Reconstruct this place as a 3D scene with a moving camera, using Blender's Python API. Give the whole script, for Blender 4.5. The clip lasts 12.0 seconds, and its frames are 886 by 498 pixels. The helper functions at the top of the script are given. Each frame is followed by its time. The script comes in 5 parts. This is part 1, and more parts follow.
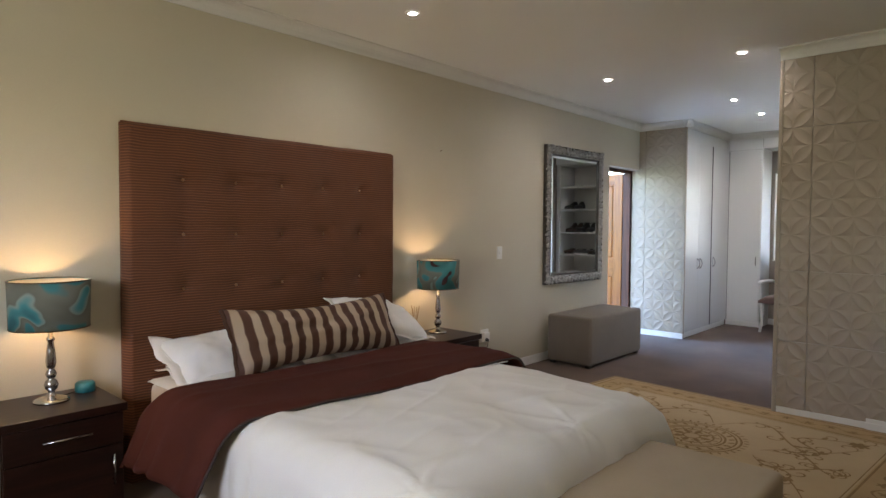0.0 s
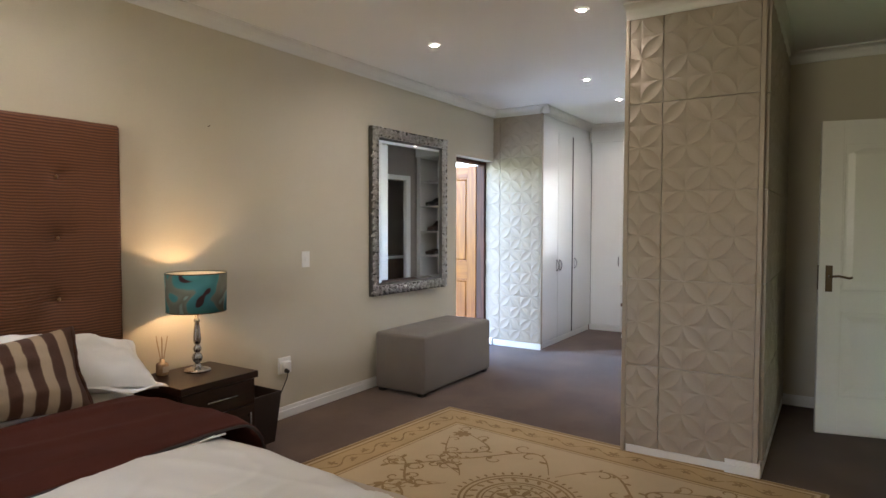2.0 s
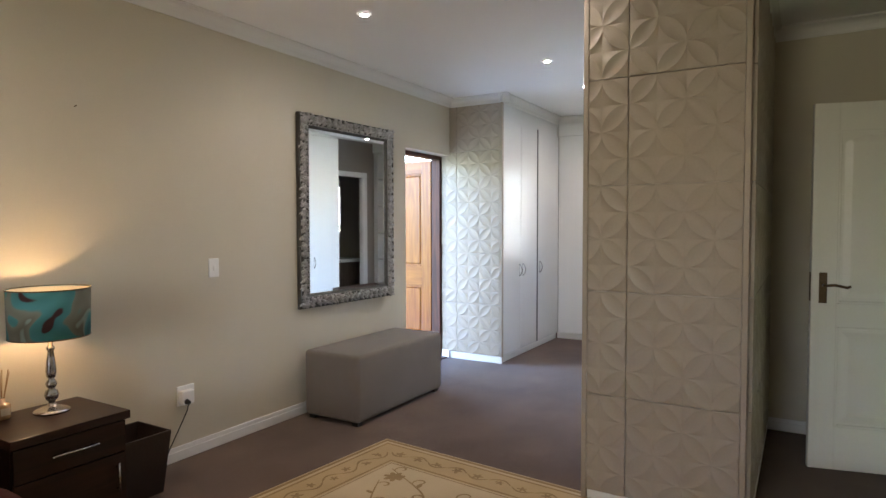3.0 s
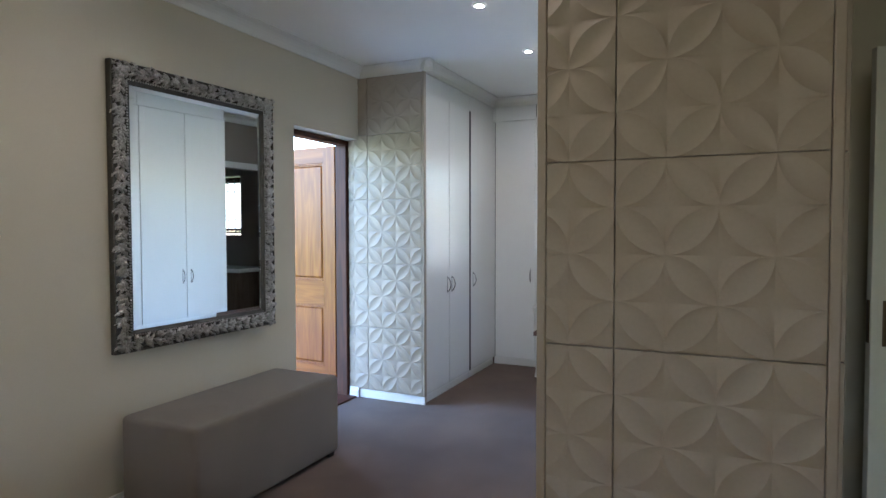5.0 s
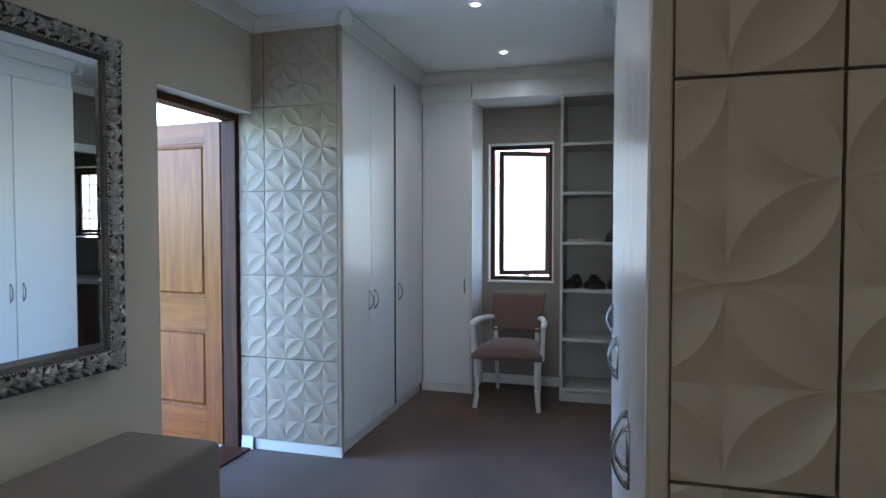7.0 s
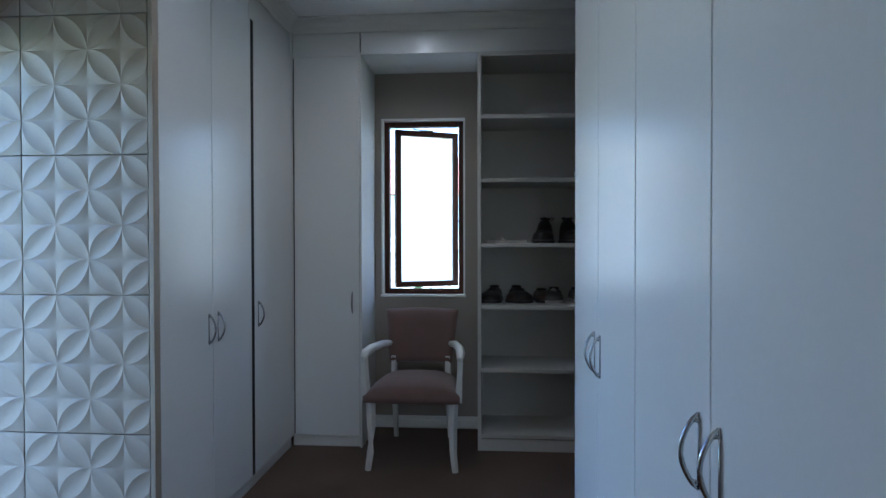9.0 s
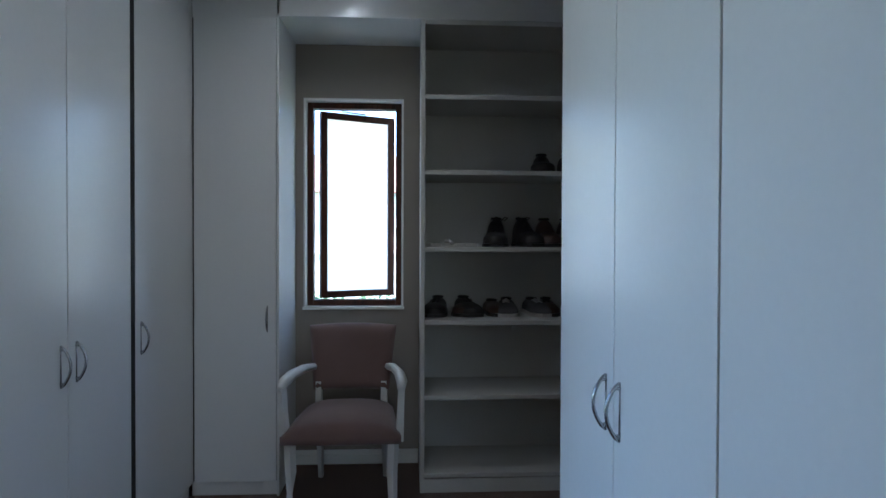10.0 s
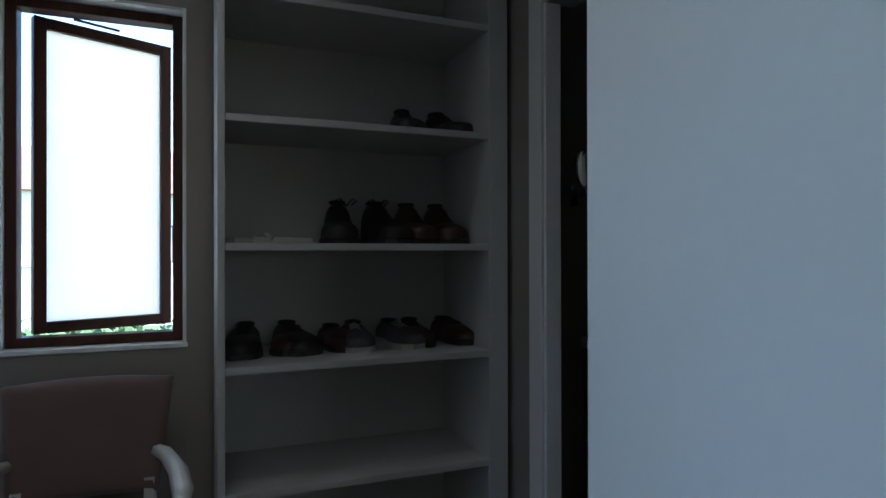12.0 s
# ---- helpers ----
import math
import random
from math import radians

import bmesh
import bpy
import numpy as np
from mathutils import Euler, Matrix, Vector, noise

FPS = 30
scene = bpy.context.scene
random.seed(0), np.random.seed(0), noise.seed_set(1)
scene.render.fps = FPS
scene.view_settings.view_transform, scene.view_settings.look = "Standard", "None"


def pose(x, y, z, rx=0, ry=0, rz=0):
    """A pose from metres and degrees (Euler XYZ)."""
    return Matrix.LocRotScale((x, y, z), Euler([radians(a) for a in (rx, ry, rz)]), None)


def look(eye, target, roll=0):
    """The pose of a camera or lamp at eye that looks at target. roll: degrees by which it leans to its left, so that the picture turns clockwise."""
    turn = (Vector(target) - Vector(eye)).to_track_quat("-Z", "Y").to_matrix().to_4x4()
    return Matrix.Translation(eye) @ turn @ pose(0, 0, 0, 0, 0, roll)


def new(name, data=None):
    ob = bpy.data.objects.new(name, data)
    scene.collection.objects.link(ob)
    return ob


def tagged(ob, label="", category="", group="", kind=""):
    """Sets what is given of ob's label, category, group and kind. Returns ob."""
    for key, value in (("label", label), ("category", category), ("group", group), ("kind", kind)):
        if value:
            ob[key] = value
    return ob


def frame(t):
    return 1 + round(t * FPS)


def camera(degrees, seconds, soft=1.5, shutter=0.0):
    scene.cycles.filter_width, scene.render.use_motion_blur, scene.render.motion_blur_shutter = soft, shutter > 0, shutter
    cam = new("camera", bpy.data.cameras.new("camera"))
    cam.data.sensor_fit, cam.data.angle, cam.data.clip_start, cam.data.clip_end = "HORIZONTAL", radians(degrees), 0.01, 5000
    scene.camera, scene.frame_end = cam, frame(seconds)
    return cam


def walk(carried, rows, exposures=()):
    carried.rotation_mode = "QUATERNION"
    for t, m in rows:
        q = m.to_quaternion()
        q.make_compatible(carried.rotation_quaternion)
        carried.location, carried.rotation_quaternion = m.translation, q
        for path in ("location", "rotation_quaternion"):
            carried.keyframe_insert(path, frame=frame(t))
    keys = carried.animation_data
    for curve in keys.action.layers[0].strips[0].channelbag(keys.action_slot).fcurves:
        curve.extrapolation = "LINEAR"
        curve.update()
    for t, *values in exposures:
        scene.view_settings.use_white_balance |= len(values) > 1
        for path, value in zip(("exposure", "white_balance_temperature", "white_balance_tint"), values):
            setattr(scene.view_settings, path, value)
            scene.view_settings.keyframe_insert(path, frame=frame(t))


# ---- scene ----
cam = camera(72.0, 12.0)
PATH = [
    (0, (0.427, 0.542, 1.354), (1.905, 1.887, 1.28), 0.4),
    (0.5, (0.751, 0.577, 1.355), (2.285, 1.859, 1.279), 0.2),
    (1, (1.067, 0.62, 1.356), (2.654, 1.834, 1.278), 0.2),
    (1.5, (1.378, 0.654, 1.36), (3.026, 1.785, 1.282), 0.2),
    (2, (1.717, 0.688, 1.368), (3.401, 1.765, 1.289), 0.1),
    (2.5, (2.079, 0.752, 1.374), (3.781, 1.799, 1.293), -0.0),
    (3, (2.414, 0.804, 1.377), (4.134, 1.82, 1.298), -0.1),
    (3.2, (2.577, 0.836, 1.378), (4.306, 1.838, 1.300), -0.1),
    (5, (3.668, 1.258, 1.384), (5.483, 2.095, 1.312), -0.1),
    (5.5, (3.897, 1.368, 1.364), (5.735, 2.154, 1.301), -0.2),
    (6, (4.087, 1.539, 1.373), (5.961, 2.234, 1.307), -0.1),
    (6.5, (4.278, 1.674, 1.373), (6.183, 2.282, 1.308), 0.0),
    (7, (4.546, 1.788, 1.376), (6.47, 2.329, 1.31), 0.0),
    (7.2, (4.650, 1.831, 1.370), (6.580, 2.349, 1.307), -0.1),
    (9, (5.726, 2.135, 1.288), (7.72, 2.285, 1.261), -0.1),
    (9.5, (6.009, 2.207, 1.308), (8.009, 2.235, 1.282), -0.0),
    (10, (6.323, 2.255, 1.306), (8.32, 2.149, 1.278), 0.2),
    (10.5, (6.644, 2.291, 1.292), (8.63, 2.052, 1.264), 0.1),
    (11, (6.942, 2.315, 1.279), (8.9, 1.904, 1.264), 0.1),
    (11.5, (7.24, 2.264, 1.236), (9.157, 1.693, 1.246), 0.0),
    (12, (7.503, 2.258, 1.247), (9.359, 1.512, 1.253), -0.1),
]
EXPOSURE = [(0.0, 4.58, 5900, 17), (1.0, 4.8, 6050, 18), (3.0, 4.9, 6000, 18), (5.0, 4.4, 5500, 14), (7.0, 3.95, 5150, 12), (9.0, 3.38, 4950, 11), (10.5, 3.18, 5050, 10), (12.0, 2.7, 5150, 10)]
walk(cam, [(t, look(eye, target, roll)) for t, eye, target, roll in PATH], EXPOSURE)
SKY, SUN, WEST, SPOT, BULB = 0.15, 5.0, 1.75, 0.27, 0.25

# ---- world, sun, lamps ----
world = bpy.data.worlds.new("sky")
scene.world = world
world.use_nodes = True
wn = world.node_tree.nodes
sky = wn.new("ShaderNodeTexSky")
sky.sky_type = "NISHITA"
sky.sun_disc = False
sky.sun_elevation = radians(38.8)
sky.sun_rotation = radians(193)
wn["Background"].inputs["Strength"].default_value = SKY
world.node_tree.links.new(sky.outputs["Color"], wn["Background"].inputs["Color"])


def lamp(name, kind, place, power, color, **more):
    data = bpy.data.lights.new(name, kind)
    data.energy, data.color = power, color
    for key, value in more.items():
        if key == "size":
            data.size = value
        elif key == "size_y":
            data.shape, data.size_y = "RECTANGLE", value
        elif key == "soft":
            data.shadow_soft_size = value
        elif key == "angle":
            data.angle = value
        elif key == "spot":
            data.spot_size, data.spot_blend = value, 0.8
    ob = new(name, data)
    ob.matrix_basis = place
    return ob


lamp("sun", "SUN", look((-0.9, -4, 3.3), (0, 0, 0)), SUN, (1.0, 0.95, 0.87), angle=radians(0.6))
# added warm fill for an assumed, unseen west window, behind the start of the walk
lamp("west_window_fill", "AREA", look((-1.02, 1.6, 1.65), (3, 1.6, 1.35)), WEST, (1.0, 0.87, 0.61), size=1.0, size_y=0.9)
DOWNLIGHTS = [(3.08, 3.22), (5.40, 3.12), (5.27, 1.98), (6.97, 2.55), (7.97, 2.56), (8.94, 2.57)]
for x, y in DOWNLIGHTS:
    lamp("downlight_bulb", "SPOT", look((x, y, 2.63), (x, y, 0)), SPOT, (1.0, 0.80, 0.56), soft=0.03, spot=radians(140))
BEDSIDE = [(1.275, 3.75), (3.865, 3.72)]
for x, y in BEDSIDE:
    lamp("bedside_bulb", "POINT", pose(x, y, 0.97), BULB, (1.0, 0.66, 0.32), soft=0.03)


# ---- materials ----
def material(name, color, rough=0.6, metal=0.0, vary=0.08, scale=6.0, fine=120.0, bump=0.0, tint=None, spec=0.5, sheen=0.0, island=0.0):
    """Principled surface; colour varies at two scales, fine bump."""
    m = bpy.data.materials.new(name)
    m.use_nodes = True
    nt = m.node_tree
    n, l = nt.nodes, nt.links
    b = n["Principled BSDF"]
    tc = n.new("ShaderNodeTexCoord")
    big = n.new("ShaderNodeTexNoise")
    big.inputs["Scale"].default_value, big.inputs["Detail"].default_value = scale, 4
    small = n.new("ShaderNodeTexNoise")
    small.inputs["Scale"].default_value, small.inputs["Detail"].default_value = fine, 3
    for t in (big, small):
        l.new(tc.outputs["Object"], t.inputs["Vector"])
    mixn = n.new("ShaderNodeMath")
    mixn.operation = "ADD"
    l.new(big.outputs["Fac"], mixn.inputs[0])
    l.new(small.outputs["Fac"], mixn.inputs[1])
    ramp = n.new("ShaderNodeMapRange")
    ramp.inputs["From Min"].default_value, ramp.inputs["From Max"].default_value = 0.7, 1.3
    l.new(mixn.outputs[0], ramp.inputs["Value"])
    mix = n.new("ShaderNodeMix")
    mix.data_type = "RGBA"
    lo = [c * (1 - vary) for c in color]
    hi = list(tint) if tint else [min(1, c * (1 + vary)) for c in color]
    mix.inputs["A"].default_value, mix.inputs["B"].default_value = (*lo, 1), (*hi, 1)
    l.new(ramp.outputs["Result"], mix.inputs["Factor"])
    l.new(mix.outputs["Result"], b.inputs["Base Color"])
    b.inputs["Roughness"].default_value, b.inputs["Metallic"].default_value = rough, metal
    b.inputs["Specular IOR Level"].default_value = spec
    if sheen:
        b.inputs["Sheen Weight"].default_value, b.inputs["Sheen Roughness"].default_value = sheen, 0.5
    if bump:
        bp = n.new("ShaderNodeBump")
        bp.inputs["Strength"].default_value, bp.inputs["Distance"].default_value = bump, 0.004
        l.new(small.outputs["Fac"], bp.inputs["Height"])
        l.new(bp.outputs["Normal"], b.inputs["Normal"])
    return m


def striped(name, a, b_, axis, period, duty=0.5, rough=0.8, bump=0.0, soft=0.1, wave=0.2):
    """Woven stripes along one object axis."""
    m = material(name, a, rough, vary=0.1, fine=160, bump=0.3)
    n, l = m.node_tree.nodes, m.node_tree.links
    p = n["Principled BSDF"]
    tc = n.new("ShaderNodeTexCoord")
    sep = n.new("ShaderNodeSeparateXYZ")
    l.new(tc.outputs["Object"], sep.inputs[0])
    wob = n.new("ShaderNodeTexNoise")
    wob.inputs["Scale"].default_value = 5
    l.new(tc.outputs["Object"], wob.inputs["Vector"])
    add = n.new("ShaderNodeMath")
    add.operation = "MULTIPLY_ADD"
    add.inputs[1].default_value = period * wave
    l.new(wob.outputs["Fac"], add.inputs[0])
    l.new(sep.outputs[axis], add.inputs[2])
    div = n.new("ShaderNodeMath")
    div.operation = "DIVIDE"
    div.inputs[1].default_value = period
    l.new(add.outputs[0], div.inputs[0])
    fr = n.new("ShaderNodeMath")
    fr.operation = "PINGPONG"
    fr.inputs[1].default_value = 0.5
    l.new(div.outputs[0], fr.inputs[0])
    st = n.new("ShaderNodeMapRange")
    st.inputs["From Min"].default_value, st.inputs["From Max"].default_value = duty * 0.5 - soft * 0.25, duty * 0.5 + soft * 0.25
    l.new(fr.outputs[0], st.inputs["Value"])
    old = p.inputs["Base Color"].links[0].from_socket
    mix = n.new("ShaderNodeMix")
    mix.data_type = "RGBA"
    mix.inputs["B"].default_value = (*b_, 1)
    l.new(old, mix.inputs["A"])
    l.new(st.outputs["Result"], mix.inputs["Factor"])
    l.new(mix.outputs["Result"], p.inputs["Base Color"])
    if bump:
        bp = n.new("ShaderNodeBump")
        bp.inputs["Strength"].default_value, bp.inputs["Distance"].default_value = bump, 0.003
        l.new(st.outputs["Result"], bp.inputs["Height"])
        l.new(bp.outputs["Normal"], p.inputs["Normal"])
    return m


def wood(name, dark, light, rough=0.35, axis=2, scale=1.0):
    """Long-grained wood; the grain runs along one object axis."""
    m = material(name, dark, rough, vary=0.0, fine=90)
    n, l = m.node_tree.nodes, m.node_tree.links
    p = n["Principled BSDF"]
    tc = n.new("ShaderNodeTexCoord")
    mp = n.new("ShaderNodeMapping")
    s = [14 * scale] * 3
    s[axis] = 1.1 * scale
    mp.inputs["Scale"].default_value = s
    info = n.new("ShaderNodeObjectInfo")
    cmb = n.new("ShaderNodeVectorMath")
    cmb.operation = "MULTIPLY_ADD"
    cmb.inputs[1].default_value = (3.0, 5.0, 7.0)
    l.new(info.outputs["Random"], cmb.inputs[0])
    l.new(tc.outputs["Object"], cmb.inputs[2])
    l.new(cmb.outputs[0], mp.inputs["Vector"])
    no = n.new("ShaderNodeTexNoise")
    no.inputs["Scale"].default_value, no.inputs["Detail"].default_value, no.inputs["Distortion"].default_value = 1.6, 8, 1.2
    l.new(mp.outputs[0], no.inputs["Vector"])
    cr = n.new("ShaderNodeValToRGB")
    cr.color_ramp.elements[0].position, cr.color_ramp.elements[0].color = 0.34, (*dark, 1)
    cr.color_ramp.elements[1].position, cr.color_ramp.elements[1].color = 0.66, (*light, 1)
    l.new(no.outputs["Fac"], cr.inputs["Fac"])
    l.new(cr.outputs["Color"], p.inputs["Base Color"])
    bp = n.new("ShaderNodeBump")
    bp.inputs["Strength"].default_value, bp.inputs["Distance"].default_value = 0.15, 0.002
    l.new(no.outputs["Fac"], bp.inputs["Height"])
    l.new(bp.outputs["Normal"], p.inputs["Normal"])
    return m


def glowing(name, color, power):
    m = material(name, color, 0.5)
    p = m.node_tree.nodes["Principled BSDF"]
    p.inputs["Emission Color"].default_value = (*color, 1)
    p.inputs["Emission Strength"].default_value = power
    return m


WALL = material("wall_paint", (0.53, 0.478, 0.37), 0.75, vary=0.03, scale=1.3, fine=240, bump=0.12)
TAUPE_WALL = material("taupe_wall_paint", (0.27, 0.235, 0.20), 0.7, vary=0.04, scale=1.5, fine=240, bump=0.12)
CEILING = material("ceiling_paint", (0.83, 0.82, 0.80), 0.8, vary=0.02, scale=1.1, fine=200, bump=0.06)
CORNICE = material("cornice_paint", (0.68, 0.665, 0.63), 0.6, vary=0.02)
SKIRT = material("skirting_gloss", (0.74, 0.73, 0.70), 0.35, vary=0.03, scale=4)
CARPET = material("carpet_pile", (0.106, 0.067, 0.048), 0.95, vary=0.38, scale=2.2, fine=190, bump=0.9, spec=0.1, sheen=0.15)
TILE = material("relief_tile_paint", (0.332, 0.278, 0.214), 0.5, vary=0.04, scale=2.5, fine=90, bump=0.05)
MELAMINE = material("white_melamine", (0.72, 0.715, 0.70), 0.27, vary=0.015, scale=1.5, fine=60)
# white boards, their colour darkened for the shade they stand in
SHELF_SHADED_WHITE = material("shaded_white_shelf_board", (0.54, 0.53, 0.50), 0.5, vary=0.04, scale=3)
# near-black that stands in for the shade inside door gaps
GAP_SHADE = material("gap_shade", (0.012, 0.011, 0.01), 0.8)
WHITE_DOOR = material("door_enamel", (0.70, 0.68, 0.62), 0.38, vary=0.02, scale=2, fine=80, bump=0.04)
CHROME = material("brushed_chrome", (0.42, 0.42, 0.43), 0.2, 1.0, vary=0.05)
BRONZE = material("aged_bronze", (0.12, 0.085, 0.05), 0.4, 0.9, vary=0.2, scale=20)
SILVER = material("antique_silver_leaf", (0.47, 0.45, 0.42), 0.28, 0.9, vary=0.45, scale=25, fine=150, bump=0.3)
SILVER_DARK = material("tarnished_silver", (0.065, 0.060, 0.052), 0.45, 0.6, vary=0.3, scale=30)
TEAK = wood("red_teak", (0.125, 0.035, 0.0035), (0.20, 0.063, 0.0075), 0.26)
TEAK_RAIL = wood("red_teak_rail", (0.125, 0.035, 0.0035), (0.20, 0.063, 0.0075), 0.26, axis=0)
TEAK_DARK = wood("dark_hardwood_frame", (0.032, 0.010, 0.005), (0.075, 0.023, 0.010), 0.5)
WENGE = wood("dark_stained_oak", (0.011, 0.0042, 0.0030), (0.025, 0.0092, 0.0062), 0.30, axis=0)
HEADBOARD = striped("ribbed_copper_cloth", (0.158, 0.055, 0.018), (0.060, 0.019, 0.006), 2, 0.0145, 0.5, 0.75, bump=0.5, soft=0.7, wave=1.6)
BUTTON = material("copper_button", (0.30, 0.17, 0.09), 0.3, 0.8)
LINEN = material("white_cotton", (0.74, 0.72, 0.69), 0.85, vary=0.03, scale=3, fine=300, bump=0.12, sheen=0.1)
CREAM = material("cream_valance_cloth", (0.50, 0.42, 0.34), 0.85, vary=0.05, fine=250, bump=0.3)
BENCH_CLOTH = material("sand_bench_cloth", (0.40, 0.32, 0.22), 0.85, vary=0.05, fine=260, bump=0.3)
THROW = material("maroon_throw_cloth", (0.068, 0.018, 0.012), 0.9, vary=0.18, scale=4, fine=280, bump=0.3, spec=0.15)
BOLSTER = striped("striped_bolster_cloth", (0.062, 0.021, 0.008), (0.38, 0.285, 0.19), 0, 0.090, 0.52, 0.7, soft=0.12)
BOLSTER_TRIM = material("brown_end_binding", (0.055, 0.02, 0.009), 0.85, vary=0.2)
OTTOMAN = material("taupe_ottoman_weave", (0.160, 0.130, 0.100), 0.9, vary=0.12, scale=3, fine=380, bump=0.8, sheen=0.2)
CHAIR_CLOTH = material("mauve_chair_cloth", (0.145, 0.085, 0.072), 0.85, vary=0.08, fine=300, bump=0.4, sheen=0.3)
CHAIR_WHITE = material("white_chair_enamel", (0.72, 0.71, 0.68), 0.35, vary=0.03, scale=8)
TRIM_DARK = material("dark_hem_binding", (0.03, 0.02, 0.018), 0.8)
PLASTIC = material("white_plastic", (0.74, 0.73, 0.70), 0.35, vary=0.01)
BLACK = material("black_rubber", (0.012, 0.012, 0.012), 0.5)
BIN = material("dark_leatherette", (0.022, 0.013, 0.010), 0.4, vary=0.15, fine=80, bump=0.3)
GLOW = glowing("lit_lens", (1.0, 0.93, 0.82), 40.0)
TEAL_CLOCK = material("teal_plastic", (0.02, 0.14, 0.18), 0.35)
SHOE_BLACK = material("black_shoe_leather", (0.018, 0.016, 0.016), 0.5, vary=0.2, fine=60, bump=0.2)
SHOE_BROWN = material("brown_shoe_leather", (0.042, 0.021, 0.014), 0.45, vary=0.2, fine=60, bump=0.2)
SHOE_GREY = material("grey_shoe_mesh", (0.08, 0.08, 0.085), 0.8, vary=0.2, fine=120, bump=0.3)
SOLE = material("pale_rubber_sole", (0.45, 0.43, 0.40), 0.7, vary=0.1)
BATH_TILE = material("brown_bathroom_tile", (0.27, 0.22, 0.17), 0.35, vary=0.2, scale=4)
VANITY = wood("walnut_vanity", (0.10, 0.062, 0.04), (0.18, 0.12, 0.08), 0.4)
CERAMIC = material("white_ceramic", (0.75, 0.75, 0.73), 0.12, vary=0.01)
GRASS = material("lawn", (0.06, 0.10, 0.03), 0.9, vary=0.4, scale=0.8, fine=30, bump=0.5)
PALE_CONCRETE = material("pale_concrete", (0.50, 0.46, 0.41), 0.85, vary=0.12, scale=1.5, fine=60, bump=0.3)
PLASTER = material("outside_plaster", (0.74, 0.70, 0.63), 0.85, vary=0.06, scale=1, fine=60, bump=0.2)
ROOF = material("clay_roof", (0.25, 0.11, 0.07), 0.8, vary=0.2, scale=3)
LEAF = material("hedge_leaf", (0.05, 0.10, 0.03), 0.6, vary=0.4, scale=5)
SCROLL = material("olive_brown_wool", (0.28, 0.19, 0.09), 0.95, vary=0.2, scale=6, fine=250, bump=0.5, spec=0.1)
RUG_FIELD = material("sand_wool", (0.50, 0.385, 0.24), 0.95, vary=0.08, scale=3, fine=260, bump=0.7, spec=0.1)
RUG_BORDER = material("straw_wool", (0.44, 0.315, 0.165), 0.95, vary=0.1, scale=3, fine=260, bump=0.7, spec=0.1)
REED = material("rattan_reed", (0.30, 0.19, 0.10), 0.7)
BOTTLE = material("amber_glass_bottle", (0.35, 0.24, 0.14), 0.12)

MIRROR = material("mirror_silvering", (0.86, 0.88, 0.87), 0.015, 1.0, vary=0.0)
MIRROR.node_tree.nodes["Principled BSDF"].inputs["Base Color"].default_value = (0.86, 0.89, 0.87, 1)

FROST = bpy.data.materials.new("frosted_pane")
FROST.use_nodes = True
fn, fl = FROST.node_tree.nodes, FROST.node_tree.links
tr = fn.new("ShaderNodeBsdfTranslucent")
tr.inputs["Color"].default_value = (0.97, 0.86, 0.76, 1)
gl = fn.new("ShaderNodeBsdfTransparent")
gl.inputs["Color"].default_value = (0.9, 0.93, 0.95, 1)
mx = fn.new("ShaderNodeMixShader")
mx.inputs["Fac"].default_value = 0.04
fl.new(tr.outputs[0], mx.inputs[1])
fl.new(gl.outputs[0], mx.inputs[2])
fl.new(mx.outputs[0], fn["Material Output"].inputs["Surface"])


def shade_cloth():
    """Printed lampshade cloth that lets lamplight through."""
    m = material("printed_shade_cloth", (0.20, 0.21, 0.17), 0.8, vary=0.1, fine=250, bump=0.2)
    n, l = m.node_tree.nodes, m.node_tree.links
    p = n["Principled BSDF"]
    tc = n.new("ShaderNodeTexCoord")
    vo = n.new("ShaderNodeTexNoise")
    vo.inputs["Scale"].default_value, vo.inputs["Detail"].default_value, vo.inputs["Distortion"].default_value = 4.6, 1.2, 0.9
    l.new(tc.outputs["Object"], vo.inputs["Vector"])
    cr = n.new("ShaderNodeValToRGB")
    e = cr.color_ramp.elements
    e[0].position, e[0].color = 0.0, (0.04, 0.014, 0.016, 1)
    e[1].position, e[1].color = 0.32, (0.05, 0.016, 0.018, 1)
    for at, col in ((0.335, (0.05, 0.20, 0.21, 1)), (0.44, (0.07, 0.25, 0.26, 1)), (0.47, (0.20, 0.21, 0.165, 1)), (0.55, (0.16, 0.16, 0.125, 1)), (0.57, (0.26, 0.33, 0.28, 1)), (0.62, (0.07, 0.27, 0.29, 1)), (0.70, (0.04, 0.17, 0.19, 1))):
        k = e.new(at)
        k.color = col
    l.new(vo.outputs["Fac"], cr.inputs["Fac"])
    l.new(cr.outputs["Color"], p.inputs["Base Color"])
    t = n.new("ShaderNodeBsdfTranslucent")
    l.new(cr.outputs["Color"], t.inputs["Color"])
    ms = n.new("ShaderNodeMixShader")
    ms.inputs["Fac"].default_value = 0.30
    l.new(p.outputs[0], ms.inputs[1])
    l.new(t.outputs[0], ms.inputs[2])
    l.new(ms.outputs[0], n["Material Output"].inputs["Surface"])
    return m


SHADE = shade_cloth()


